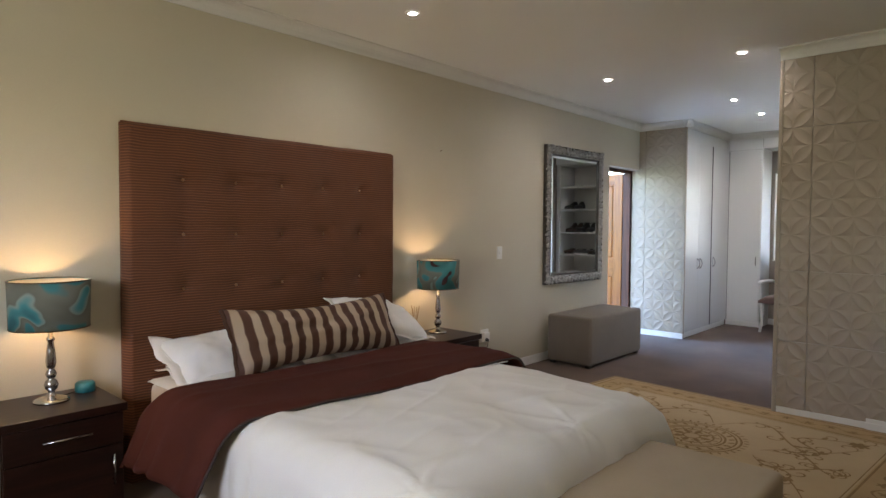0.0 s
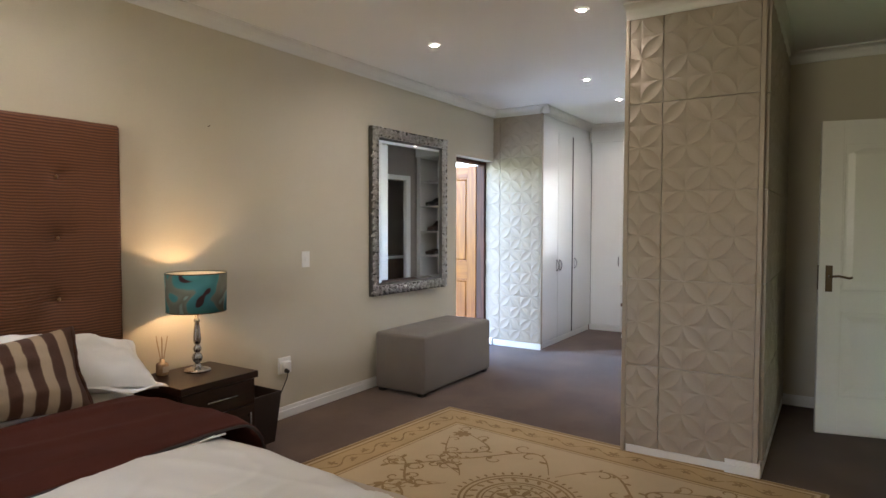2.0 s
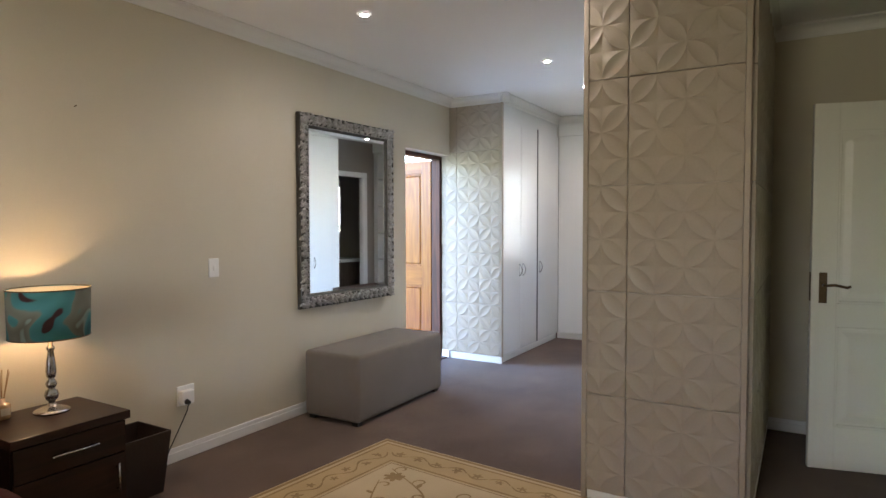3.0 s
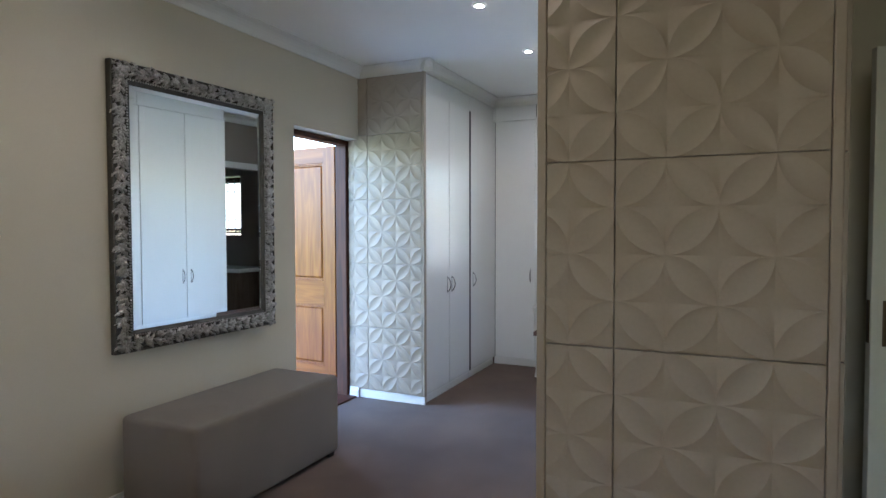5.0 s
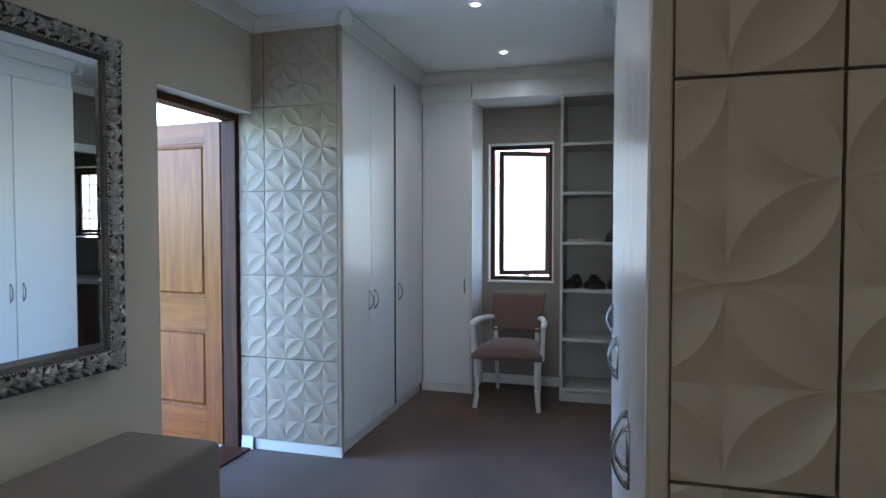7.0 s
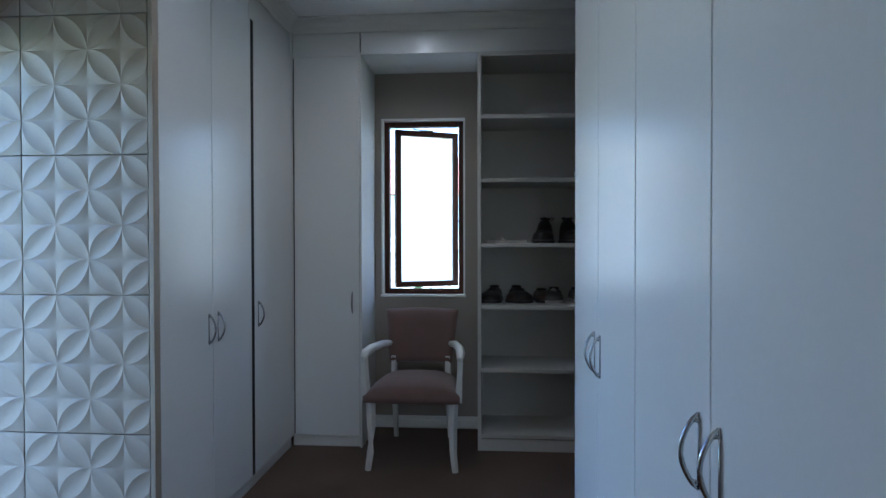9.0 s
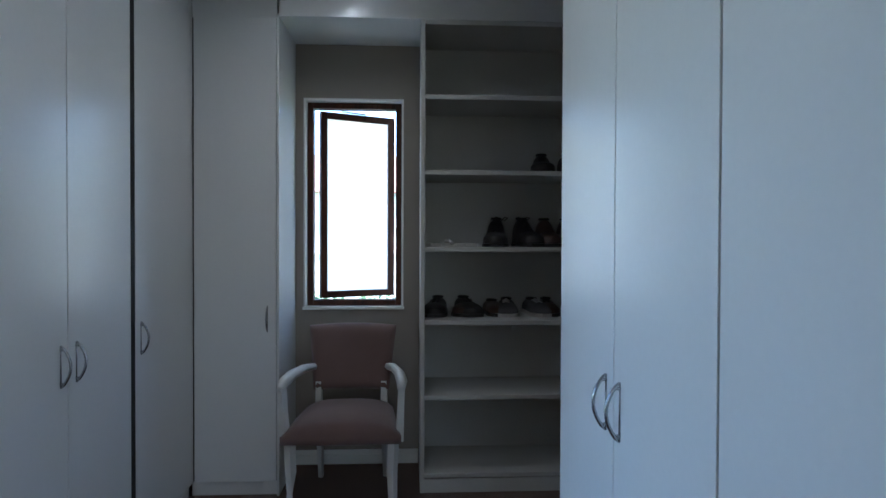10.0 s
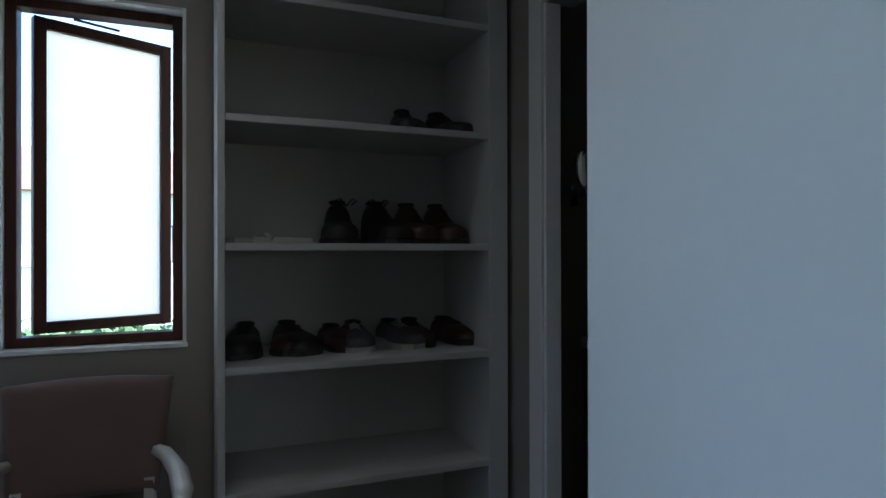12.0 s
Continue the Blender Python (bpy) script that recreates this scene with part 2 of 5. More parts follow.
def lining_cloth():
    """Cream shade lining, a little translucent."""
    m = material("cream_shade_lining", (0.72, 0.64, 0.47), 0.85, vary=0.03, fine=250)
    n, l = m.node_tree.nodes, m.node_tree.links
    t = n.new("ShaderNodeBsdfTranslucent")
    t.inputs["Color"].default_value = (0.72, 0.64, 0.47, 1)
    ms = n.new("ShaderNodeMixShader")
    ms.inputs["Fac"].default_value = 0.35
    l.new(n["Principled BSDF"].outputs[0], ms.inputs[1])
    l.new(t.outputs[0], ms.inputs[2])
    l.new(ms.outputs[0], n["Material Output"].inputs["Surface"])
    return m


SHADE_LINING = lining_cloth()
for m, gloss in ((TEAK, 0.32), (TEAK_RAIL, 0.32), (TEAK_DARK, 0.25), (WENGE, 0.28)):
    m.node_tree.nodes["Principled BSDF"].inputs["Specular IOR Level"].default_value = gloss


# ---- mesh helpers ----
def finish(name, bm, mat, parent=None, label="", smooth=False):
    me = bpy.data.meshes.new(name)
    bmesh.ops.recalc_face_normals(bm, faces=bm.faces)
    bm.to_mesh(me)
    bm.free()
    me.materials.append(mat)
    if smooth:
        for f in me.polygons:
            f.use_smooth = True
    ob = new(name, me)
    if parent:
        ob.parent = parent
    if label:
        ob["label"] = label
    return ob


def part(name, bm, mat, parent, label="", smooth=False):
    return finish(name, bm, mat, parent, label, smooth)


def thing(name, place, label, category, group="", kind=""):
    ob = new(name)
    ob.matrix_basis = place
    ob.empty_display_size = 0.1
    return tagged(ob, label, category, group, kind)


def add_box(bm, lo, hi, bevel=0.0, seg=2):
    lo, hi = Vector(lo), Vector(hi)
    r = bmesh.ops.create_cube(bm, size=1.0)
    vs = r["verts"]
    for v in vs:
        v.co = Vector((lo[i] + (v.co[i] + 0.5) * (hi[i] - lo[i]) for i in range(3)))
    if bevel:
        es = list({e for v in vs for e in v.link_edges})
        bmesh.ops.bevel(bm, geom=es, offset=bevel, segments=seg, profile=0.5, affect="EDGES")
    return bm


def box(lo, hi, bevel=0.0, seg=2):
    return add_box(bmesh.new(), lo, hi, bevel, seg)


def boxes(items, bevel=0.0):
    bm = bmesh.new()
    for lo, hi in items:
        add_box(bm, lo, hi, bevel)
    return bm


def add_tube(bm, points, radius, sides=8, closed=False, cap=True):
    """A round bar along points; radius may be one number or one for each point."""
    pts = [Vector(p) for p in points]
    rings = []
    up = Vector((0.13, 0.21, 1)).normalized()
    for i, p in enumerate(pts):
        a = pts[i - 1] if (i or closed) else p
        b = pts[(i + 1) % len(pts)] if (i < len(pts) - 1 or closed) else p
        d = (b - a).normalized()
        if abs(d.dot(up)) > 0.97:
            up = Vector((1, 0.2, 0.1)).normalized()
        u = d.cross(up).normalized()
        w = u.cross(d).normalized()
        r = radius[i] if isinstance(radius, (list, tuple)) else radius
        rings.append([bm.verts.new(p + (u * math.cos(2 * math.pi * k / sides) + w * math.sin(2 * math.pi * k / sides)) * r) for k in range(sides)])
    n = len(rings)
    for i in range(n if closed else n - 1):
        a, b = rings[i], rings[(i + 1) % n]
        for k in range(sides):
            bm.faces.new((a[k], a[(k + 1) % sides], b[(k + 1) % sides], b[k]))
    if cap and not closed:
        bm.faces.new(rings[0])
        bm.faces.new(rings[-1])
    return bm


def tube(points, radius, sides=8, closed=False):
    return add_tube(bmesh.new(), points, radius, sides, closed)


def lathe(profile, sides=28, bm=None):
    """A turned body from (radius, height) pairs."""
    bm = bm or bmesh.new()
    rings = [[bm.verts.new((r * math.cos(2 * math.pi * k / sides), r * math.sin(2 * math.pi * k / sides), z)) for k in range(sides)] for r, z in profile]
    for a, b in zip(rings, rings[1:]):
        for k in range(sides):
            bm.faces.new((a[k], a[(k + 1) % sides], b[(k + 1) % sides], b[k]))
    ends = () if profile[0] == profile[-1] else (0, -1)
    for k in ends:
        if profile[k][0] > 1e-5:
            bm.faces.new(rings[k])
    bmesh.ops.remove_doubles(bm, verts=bm.verts, dist=1e-6)
    return bm


def sheet(nu, nv, point, thick=0.0):
    """A grid surface: point(u, v) for u, v in 0..1. With thick it gets a back and rims."""
    bm = bmesh.new()
    g = [[bm.verts.new(point(i / nu, j / nv)) for j in range(nv + 1)] for i in range(nu + 1)]
    for i in range(nu):
        for j in range(nv):
            bm.faces.new((g[i][j], g[i + 1][j], g[i + 1][j + 1], g[i][j + 1]))
    if thick:
        bmesh.ops.recalc_face_normals(bm, faces=bm.faces)
        bmesh.ops.solidify(bm, geom=bm.faces[:], thickness=thick)
    return bm


def structure(name, bm, mat, label, category, smooth=False):
    return tagged(finish(name, bm, mat, smooth=smooth), label, category, kind="structure")


def place_part(ob, m):
    ob.matrix_basis = m
    return ob

# ---- setting ----
H = 2.655          # ceiling
N, S, W, E_ = 3.94, -0.05, -1.0, 9.90   # inner faces of the outer walls
T = 0.22
PX, PY0, PY1 = 5.385, 1.025, 1.745      # tiled pier, end of the wardrobe row
WX1, WY = 8.160, 1.797                   # wardrobe row: end and door face
CX, CY, BX = 7.885, 3.35, 9.455         # corner cupboards: end, door face, return front
BY = 1.20                               # wall with the bathroom door

structure("floor", box((W - T, S - T, -0.12), (E_ + 0.9, N + T, 0.0)), CARPET, "taupe brown cut-pile carpet, wall to wall", "floor")
structure("ceiling", box((W - T, -2.7, H), (E_ + 0.9, N + T, H + 0.15)), CEILING, "flat white painted ceiling with recessed downlights", "ceiling")
# north wall with the garden door's opening
structure("wall_north", boxes([((W - T, N, 0), (7.05, N + T, H)), ((7.05, N, 2.085), (CX, N + T, H)), ((CX, N, 0), (E_ + T, N + T, H))]), WALL, "warm beige painted wall behind the bed", "wall")
structure("wall_south", boxes([((W - T, S - T, 0), (5.74, S, H)), ((5.74, S - T, 2.06), (6.62, S, H)), ((6.62, S - T, 0), (7.15, S, H))]), WALL, "warm beige painted wall", "wall")
# the opening is assumed; it only holds the added fill lamp
structure("wall_west", boxes([((W - T, S, 0), (W, 1.1, H)), ((W - T, 2.1, 0), (W, N, H)), ((W - T, 1.1, 0), (W, 2.1, 1.2)), ((W - T, 1.1, 2.1), (W, 2.1, H))]), WALL, "warm beige painted wall with an assumed, unseen window", "wall")
structure("wall_passage", box((7.03, S, 0), (7.15, PY0, H)), WALL, "beige painted end wall of the passage", "wall")
# unseen slab, added only to shade the west opening from the sun
structure("west_sun_blocker", box((W - 1.5, S - 1, H), (W - T, N + 1, H + 0.12)), CEILING, "unseen slab added to keep sun off the west opening", "eaves")
structure("wall_hall", boxes([((5.2, -1.4, 0), (7.2, -1.3, H)), ((5.1, -1.4, 0), (5.2, S - T, H)), ((7.15, -1.4, 0), (7.25, S - T, H))]), WALL, "plain beige wall of the hall beyond", "wall")
# east wall: dressing window and bathroom window
WY0, WY1, WZ0, WZ1 = 2.297, 2.875, 0.906, 2.128
BW0, BW1, BZ0, BZ1 = -0.50, 0.08, 1.28, 2.10
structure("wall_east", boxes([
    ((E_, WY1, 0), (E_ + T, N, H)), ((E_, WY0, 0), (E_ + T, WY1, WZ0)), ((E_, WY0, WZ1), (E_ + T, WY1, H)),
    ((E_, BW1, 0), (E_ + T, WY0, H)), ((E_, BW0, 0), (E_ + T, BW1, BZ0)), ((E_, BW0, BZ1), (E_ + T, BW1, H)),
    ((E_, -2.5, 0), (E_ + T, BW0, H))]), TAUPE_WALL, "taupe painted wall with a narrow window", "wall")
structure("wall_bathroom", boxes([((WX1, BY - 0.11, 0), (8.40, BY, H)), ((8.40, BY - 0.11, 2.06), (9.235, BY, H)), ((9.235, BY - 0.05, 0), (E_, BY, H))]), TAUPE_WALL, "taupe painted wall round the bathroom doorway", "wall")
structure("bathroom_walls", boxes([((7.25, -2.6, 0), (E_, -2.5, H)), ((7.16, -2.6, 0), (7.25, PY0 - 0.01, H))]), BATH_TILE, "brown tiled bathroom wall", "wall")
structure("bathroom_floor", box((7.16, -2.6, -0.1), (E_ + 0.1, S - T, 0.002)), BATH_TILE, "brown tiled bathroom floor", "floor")

# window reveals, painted white
def reveal(name, y0, y1, z0, z1):
    t = 0.012
    structure(name, boxes([((E_ - 0.004, y0, z0), (E_ + 0.16, y0 + t, z1)), ((E_ - 0.004, y1 - t, z0), (E_ + 0.16, y1, z1)),
                           ((E_ - 0.004, y0 + t, z1 - t), (E_ + 0.16, y1 - t, z1)), ((E_ - 0.012, y0 - 0.005, z0 - 0.004), (E_ + 0.16, y1 + 0.005, z0 + t))], 0.002), SKIRT, "white painted window reveal and sill", "trim")

reveal("trim_window_reveal", WY0, WY1, WZ0, WZ1)


def cornice(p0, p1, inward):
    """Coved cornice between wall and ceiling along p0-p1."""
    prof = [(0, 0), (0, -0.082), (0.010, -0.082), (0.014, -0.070)] + [(0.014 + 0.05 * (1 - math.cos(a)), -0.070 + 0.056 * math.sin(a)) for a in (0.4, 0.8, 1.15, 1.5)] + [(0.072, -0.010), (0.078, -0.010), (0.078, 0)]
    bm = bmesh.new()
    n = Vector((*inward, 0))
    rows = []
    for p in (p0, p1):
        rows.append([bm.verts.new(Vector((p[0], p[1], H - 0.001)) + n * a + Vector((0, 0, b))) for a, b in prof])
    k = len(prof)
    for i in range(k):
        bm.faces.new((rows[0][i], rows[0][(i + 1) % k], rows[1][(i + 1) % k], rows[1][i]))
    bm.faces.new(rows[0])
    bm.faces.new(rows[1])
    return structure("trim_cornice", bm, CORNICE, "white coved plaster cornice", "cornice")


cornice((W, N), (CX, N), (0, -1))
cornice((CX, N), (CX, CY - 0.076), (-1, 0))
cornice((CX - 0.076, CY + 0.018), (BX, CY + 0.018), (0, -1))
cornice((BX, CY + 0.0), (BX, BY), (-1, 0))
cornice((WX1, BY), (BX, BY), (0, 1))
cornice((PX + 1.0, PY1 + 0.02), (WX1 + 0.076, WY - 0.01), (0, 1))
cornice((WX1, WY + 0.06), (WX1, BY), (1, 0))
cornice((PX, PY1), (PX, PY0 - 0.076), (-1, 0))
cornice((PX - 0.076, PY0), (7.03, PY0), (0, -1))
cornice((7.03, PY0), (7.03, S), (-1, 0))
cornice((W, S), (7.03, S), (0, 1))
cornice((W, S), (W, N), (1, 0))


def skirting_y(x0, x1, wall, side):
    """Along x on the wall at y=wall; side is the room's direction."""
    a = [((x0, min(wall, wall + side * 0.016), 0), (x1, max(wall, wall + side * 0.016), 0.055)), ((x0, min(wall, wall + side * 0.010), 0.055), (x1, max(wall, wall + side * 0.010), 0.082))]
    structure("baseboard", boxes(a, 0.002), SKIRT, "white painted skirting board", "skirting")


def skirting_x(y0, y1, wall, side):
    a = [((min(wall, wall + side * 0.016), y0, 0), (max(wall, wall + side * 0.016), y1, 0.055)), ((min(wall, wall + side * 0.010), y0, 0.055), (max(wall, wall + side * 0.010), y1, 0.082))]
    structure("baseboard", boxes(a, 0.002), SKIRT, "white painted skirting board", "skirting")


skirting_y(W, 7.05, N, -1)
skirting_y(PX, 7.03, PY0 - 0.022, -1)
skirting_x(S, PY0 - 0.04, 7.03, -1)
skirting_x(2.21, 2.92, E_, -1)
skirting_x(PY0 - 0.036, PY0 + 0.14, PX - 0.022, -1)
skirting_y(W, 5.66, S, 1)
skirting_x(N + 0.004, N + 0.085, CX - 0.03, -1)

# garden door frame: jambs and head, set back in the reveal
structure("door_frame_garden", boxes([((7.05, N + 0.10, 0), (7.105, N + 0.20, 2.045)), ((CX - 0.058, N + 0.10, 0), (CX - 0.002, N + 0.20, 2.045)), ((7.05, N + 0.10, 2.045), (CX - 0.002, N + 0.20, 2.083))], 0.004), TEAK_DARK, "dark varnished hardwood door frame", "door frame")
structure("door_threshold", box((7.05, N + 0.02, 0.0), (CX, N + T, 0.012), 0.003), TEAK_DARK, "dark hardwood threshold strip", "threshold")

# bathroom door frame and casing
structure("trim_bathroom_casing", boxes([((9.225, BY - 0.055, 0), (9.245, BY + 0.004, 2.07)), ((9.235, BY, 0), (9.315, BY + 0.016, 2.13)), ((8.33, BY, 0), (8.40, BY + 0.016, 2.13)), ((8.40, BY, 2.06), (9.235, BY + 0.016, 2.13)), ((8.395, BY - 0.12, 0), (8.41, BY + 0.004, 2.07))], 0.003), SKIRT, "white painted doorway casing", "door frame")


# ---- relief tiles ----
CELL = 0.128
DIP, RISE = 0.0050, 0.072


def relief_cell(bm, i, j):
    """One square of the moulded tile: a hollow leaf across it, crossing by turns; its corners swell from the square's edges to the leaf."""
    def put(u, v, y):
        if (i + j) % 2 == 0:
            u = 1 - u
        return bm.verts.new(((i + u) * CELL, -0.020 - y, (j + v) * CELL))

    n, m, q = 10, 6, 3
    arc = [(math.pi / 2 * k / n) for k in range(n + 1)]
    a = [(1 - math.cos(t), math.sin(t)) for t in arc]
    b = [(math.sin(t), 1 - math.cos(t)) for t in arc]
    rows = []
    for k in range(n + 1):
        wide = math.sin(2 * arc[k]) ** 0.7 if 0 < k < n else 0.0
        rows.append([put(a[k][0] + (b[k][0] - a[k][0]) * s / m, a[k][1] + (b[k][1] - a[k][1]) * s / m, RISE * a[k][0] * (1 - a[k][1]) - DIP * wide * (1 - (2 * s / m - 1) ** 2)) for s in range(m + 1)])
    grids = [rows]
    for flip in (0, 1):
        rows = []
        for k in range(n + 1):
            t = k / n * 2
            e = (0, t) if t <= 1 else (t - 1, 1)
            row = []
            for s in range(q + 1):
                u, v = a[k][0] + (e[0] - a[k][0]) * s / q, a[k][1] + (e[1] - a[k][1]) * s / q
                swell = RISE * u * (1 - v)
                if flip:
                    u, v = v, u
                row.append(put(u, v, swell))
            rows.append(row)
        grids.append(rows)
    for rows in grids:
        for r0, r1 in zip(rows, rows[1:]):
            for k in range(len(r0) - 1):
                f = bm.faces.new((r0[k], r0[k + 1], r1[k + 1], r1[k]))
                f.smooth = True


def tile_mesh(name, w, h, x0=0.0, z0=0.0):
    """One moulded tile of w by h, facing -y, its lower left corner at the origin."""
    bm = bmesh.new()
    for i in range(4):
        for j in range(4):
            relief_cell(bm, i, j)
    bmesh.ops.transform(bm, matrix=pose(-x0, 0, -z0), verts=bm.verts)
    for place, way in (((0.001, 0, 0), (-1, 0, 0)), ((w - 0.001, 0, 0), (1, 0, 0)), ((0, 0, 0.001), (0, 0, -1)), ((0, 0, h - 0.001), (0, 0, 1))):
        bmesh.ops.bisect_plane(bm, geom=bm.verts[:] + bm.edges[:] + bm.faces[:], dist=1e-6, plane_co=place, plane_no=way, clear_outer=True)
    bmesh.ops.remove_doubles(bm, verts=bm.verts, dist=1e-5)
    bmesh.ops.recalc_face_normals(bm, faces=bm.faces)
    rim = bmesh.ops.extrude_edge_only(bm, edges=[e for e in bm.edges if e.is_boundary])["geom"]
    for v in rim:
        if isinstance(v, bmesh.types.BMVert):
            v.co.y = 0.0
    me = bpy.data.meshes.new(name)
    bm.to_mesh(me)
    bm.free()
    for f in me.polygons:
        f.use_smooth = True
    me.set_sharp_from_angle(angle=radians(10))
    me.materials.append(TILE)
    return me


TILES = {}


def tile_field(parent, origin, turn, width, height, z0, first, low, pitch=0.512):
    """Tiles on one face, from the given start; first is the width of the first column, low the height of the lowest row."""
    x = 0.0
    col = 0
    while x < width - 0.02:
        w = min(first if col == 0 else pitch, width - x)
        z = z0
        while z < height - 0.02:
            h = low if z == z0 else min(pitch, height - z)
            key = (round(w, 3), round(h, 3), col == 0, z == z0)
            if key not in TILES:
                TILES[key] = tile_mesh("tile", w - 0.0026, h - 0.0026, 4 * CELL - w if (col == 0 and w < 0.49) else 0.0, pitch - h if z == z0 else 0.0)
            ob = new("tile", TILES[key])
            ob.parent = parent
            ob.matrix_basis = pose(*origin, 0, 0, turn) @ pose(x + 0.0013, 0, z + 0.0013)
            z += h
        x += w
        col += 1


# ---- fitted cupboards ----
def bow_handle(parent, place, length=0.134):
    """D-shaped chrome handle, upright, its bow standing out along -y from a straight bar."""
    h = length / 2
    bow = [(0, -0.003 - 0.030 * math.sin(math.pi * k / 12) ** 0.85, -h + length * k / 12) for k in range(13)]
    bm = tube(bow, [0.0022] + [0.0046] * 11 + [0.0022], 8)
    add_tube(bm, [(0, -0.002, -h), (0, -0.002, h)], 0.0024, 6)
    for z in (-h + 0.014, h - 0.014):
        add_tube(bm, [(0, 0, z), (0, -0.014, z)], 0.0036, 6)
    ob = part("handle", bm, CHROME, parent, "arched chrome bow handle", True)
    ob.matrix_basis = place
    return ob


def cupboard_door(parent, lo, hi, handle_side, z_handle=0.90):
    """A flat door facing -y between lo and hi (x, z) in the unit's space."""
    d = part("door", box((lo[0] + 0.0025, -0.018, lo[1]), (hi[0] - 0.0025, 0.0, hi[1]), 0.002), MELAMINE, parent, "plain white melamine door")
    if handle_side:
        x = lo[0] + 0.045 if handle_side < 0 else hi[0] - 0.045
        bow_handle(d, pose(x, -0.018, z_handle))
    return d


def wardrobe(place, width, depth, doors, label, top=2.43, group="fitted wardrobes", gap=False, z_handle=0.905):
    """A wardrobe unit, front at y=0, doors facing -y. doors: (x0, x1, handle side)."""
    w = thing("wardrobe", place, label, "wardrobe", group)
    part("carcass", boxes([((0.0, 0.004, 0.07), (0.018, depth, top + 0.0)), ((width - 0.018, 0.004, 0.07), (width, depth, top)), ((0.018, depth - 0.012, 0.07), (width - 0.018, depth, top)), ((0.018, 0.004, 0.07), (width - 0.018, depth - 0.012, 0.088)), ((0.018, 0.004, top - 0.018), (width - 0.018, depth - 0.012, top))]), MELAMINE, w, "white melamine carcass")
    # sheet behind the doors and strip between units paint the gaps' shade
    part("gap_shade_sheet", box((0.0, 0.0012, 0.075), (width, 0.0035, top - 0.004)), GAP_SHADE, w)
    part("gap_shade_strip", box((width - 0.024, -0.0165, 0.075), (width + 0.010, 0.0010, top - 0.004)), GAP_SHADE, w) if gap else None
    part("plinth", box((0.0, 0.004, 0.0), (width, 0.022, 0.068), 0.002), SKIRT, w, "white plinth board")
    part("top_panel", box((0.0, 0.002, top + 0.003), (width, 0.02, H - 0.004), 0.002), MELAMINE, w, "white filler panel up to the ceiling")
    for x0, x1, hs in doors:
        cupboard_door(w, (x0, 0.075), (x1, top - 0.003), hs, z_handle)
    return w


# corner run: doors face the room (-y)
def run_label(n):
    return f"white fitted wardrobe with {n} doors and chrome bow handles"

wardrobe(pose(CX + 0.012, CY + 0.018, 0), 0.905, 0.56, [(0.0, 0.435, 1), (0.435, 0.879, -1)], "white fitted wardrobe pair of doors beside the garden door", gap=True)
wardrobe(pose(CX + 0.919, CY + 0.018, 0), BX - CX - 0.919, 0.56, [(0.008, BX - CX - 0.919, -1)], "white single-door fitted wardrobe in the corner")
# return cupboard, facing -x
wardrobe(pose(BX + 0.018, CY + 0.014, 0, 0, 0, -90), 0.430, 0.42, [(0.016, 0.430, 1)], "white narrow fitted cupboard beside the window niche")
structure("niche_side", box((BX, 2.921, 0.0), (E_, 2.933, 2.437)), MELAMINE, "white melamine side of the window niche", "panel")
structure("niche_head", box((BX + 0.019, 2.205, 2.437), (E_, 2.933, 2.455)), MELAMINE, "white melamine head of the window niche", "panel")
structure("bulkhead", box((BX, BY, 2.437), (BX + 0.018, 2.921, H - 0.004)), MELAMINE, "white filler panel above niche and shelves", "panel")

structure("corner_filler", box((BX - 0.004, CY + 0.006, 0.07), (BX + 0.03, CY + 0.03, H - 0.006)), MELAMINE, "white filler strip in the cupboards' corner", "panel")

# long run opposite: three pairs of doors facing +y, a turn of 180
run = 0.0
LEAN_ = math.asin(0.050 / (WX1 - PX))     # the row stands a little askew
for step, split in ((0.922, 0.463), (0.952, 0.481), (0.894, 0.445)):
    wardrobe(pose(WX1 - run * math.cos(LEAN_), WY - 0.018 - run * math.sin(LEAN_), 0, 0, 0, 180 + math.degrees(LEAN_)), step - 0.002, 0.67, [(0.0, split, 1), (split, step - 0.002, -1)], "white fitted wardrobe with two doors and chrome bow handles", top=2.45, z_handle=0.925)
    run += step

# tiled pier closing the wardrobe row, and the tiled end of the corner run
pier = structure("tiled_pier", box((PX + 0.004, PY0 + 0.004, 0.0), (PX + 0.024, PY1 - 0.004, H - 0.004)), TILE, "taupe pier end clad in moulded flower relief tiles", "pier")
side = structure("tiled_passage_wall", box((PX + 0.03, PY0 - 0.018, 0.0), (7.03, PY0 + 0.012, H - 0.004)), TILE, "taupe passage wall clad in moulded flower relief tiles", "wall")
end = structure("tiled_cupboard_end", box((CX - 0.006, CY + 0.002, 0.0), (CX + 0.010, N + 0.10, H - 0.004)), TILE, "taupe cupboard end clad in moulded flower relief tiles", "cupboard end")
part("edge_strip", box((PX - 0.02, PY1 - 0.026, 0.0), (PX + 0.02, PY1, H - 0.085), 0.003), TILE, pier, "taupe corner strip")
part("edge_strip", box((PX - 0.022, PY0 - 0.022, 0.0), (PX + 0.006, PY0 + 0.004, H - 0.085), 0.004), TILE, pier, "taupe corner strip")
part("plinth", box((PX - 0.014, PY0 + 0.10, 0.0), (PX + 0.002, PY1 - 0.03, 0.052), 0.002), SKIRT, pier, "white plinth strip")
part("plinth", box((CX - 0.022, CY + 0.002, 0.0), (CX - 0.006, N - 0.0, 0.066), 0.002), SKIRT, end, "white plinth strip")
part("edge_strip", box((CX - 0.030, CY - 0.002, 0.066), (CX + 0.010, CY + 0.016, 2.573), 0.002), TILE, end, "taupe corner strip")

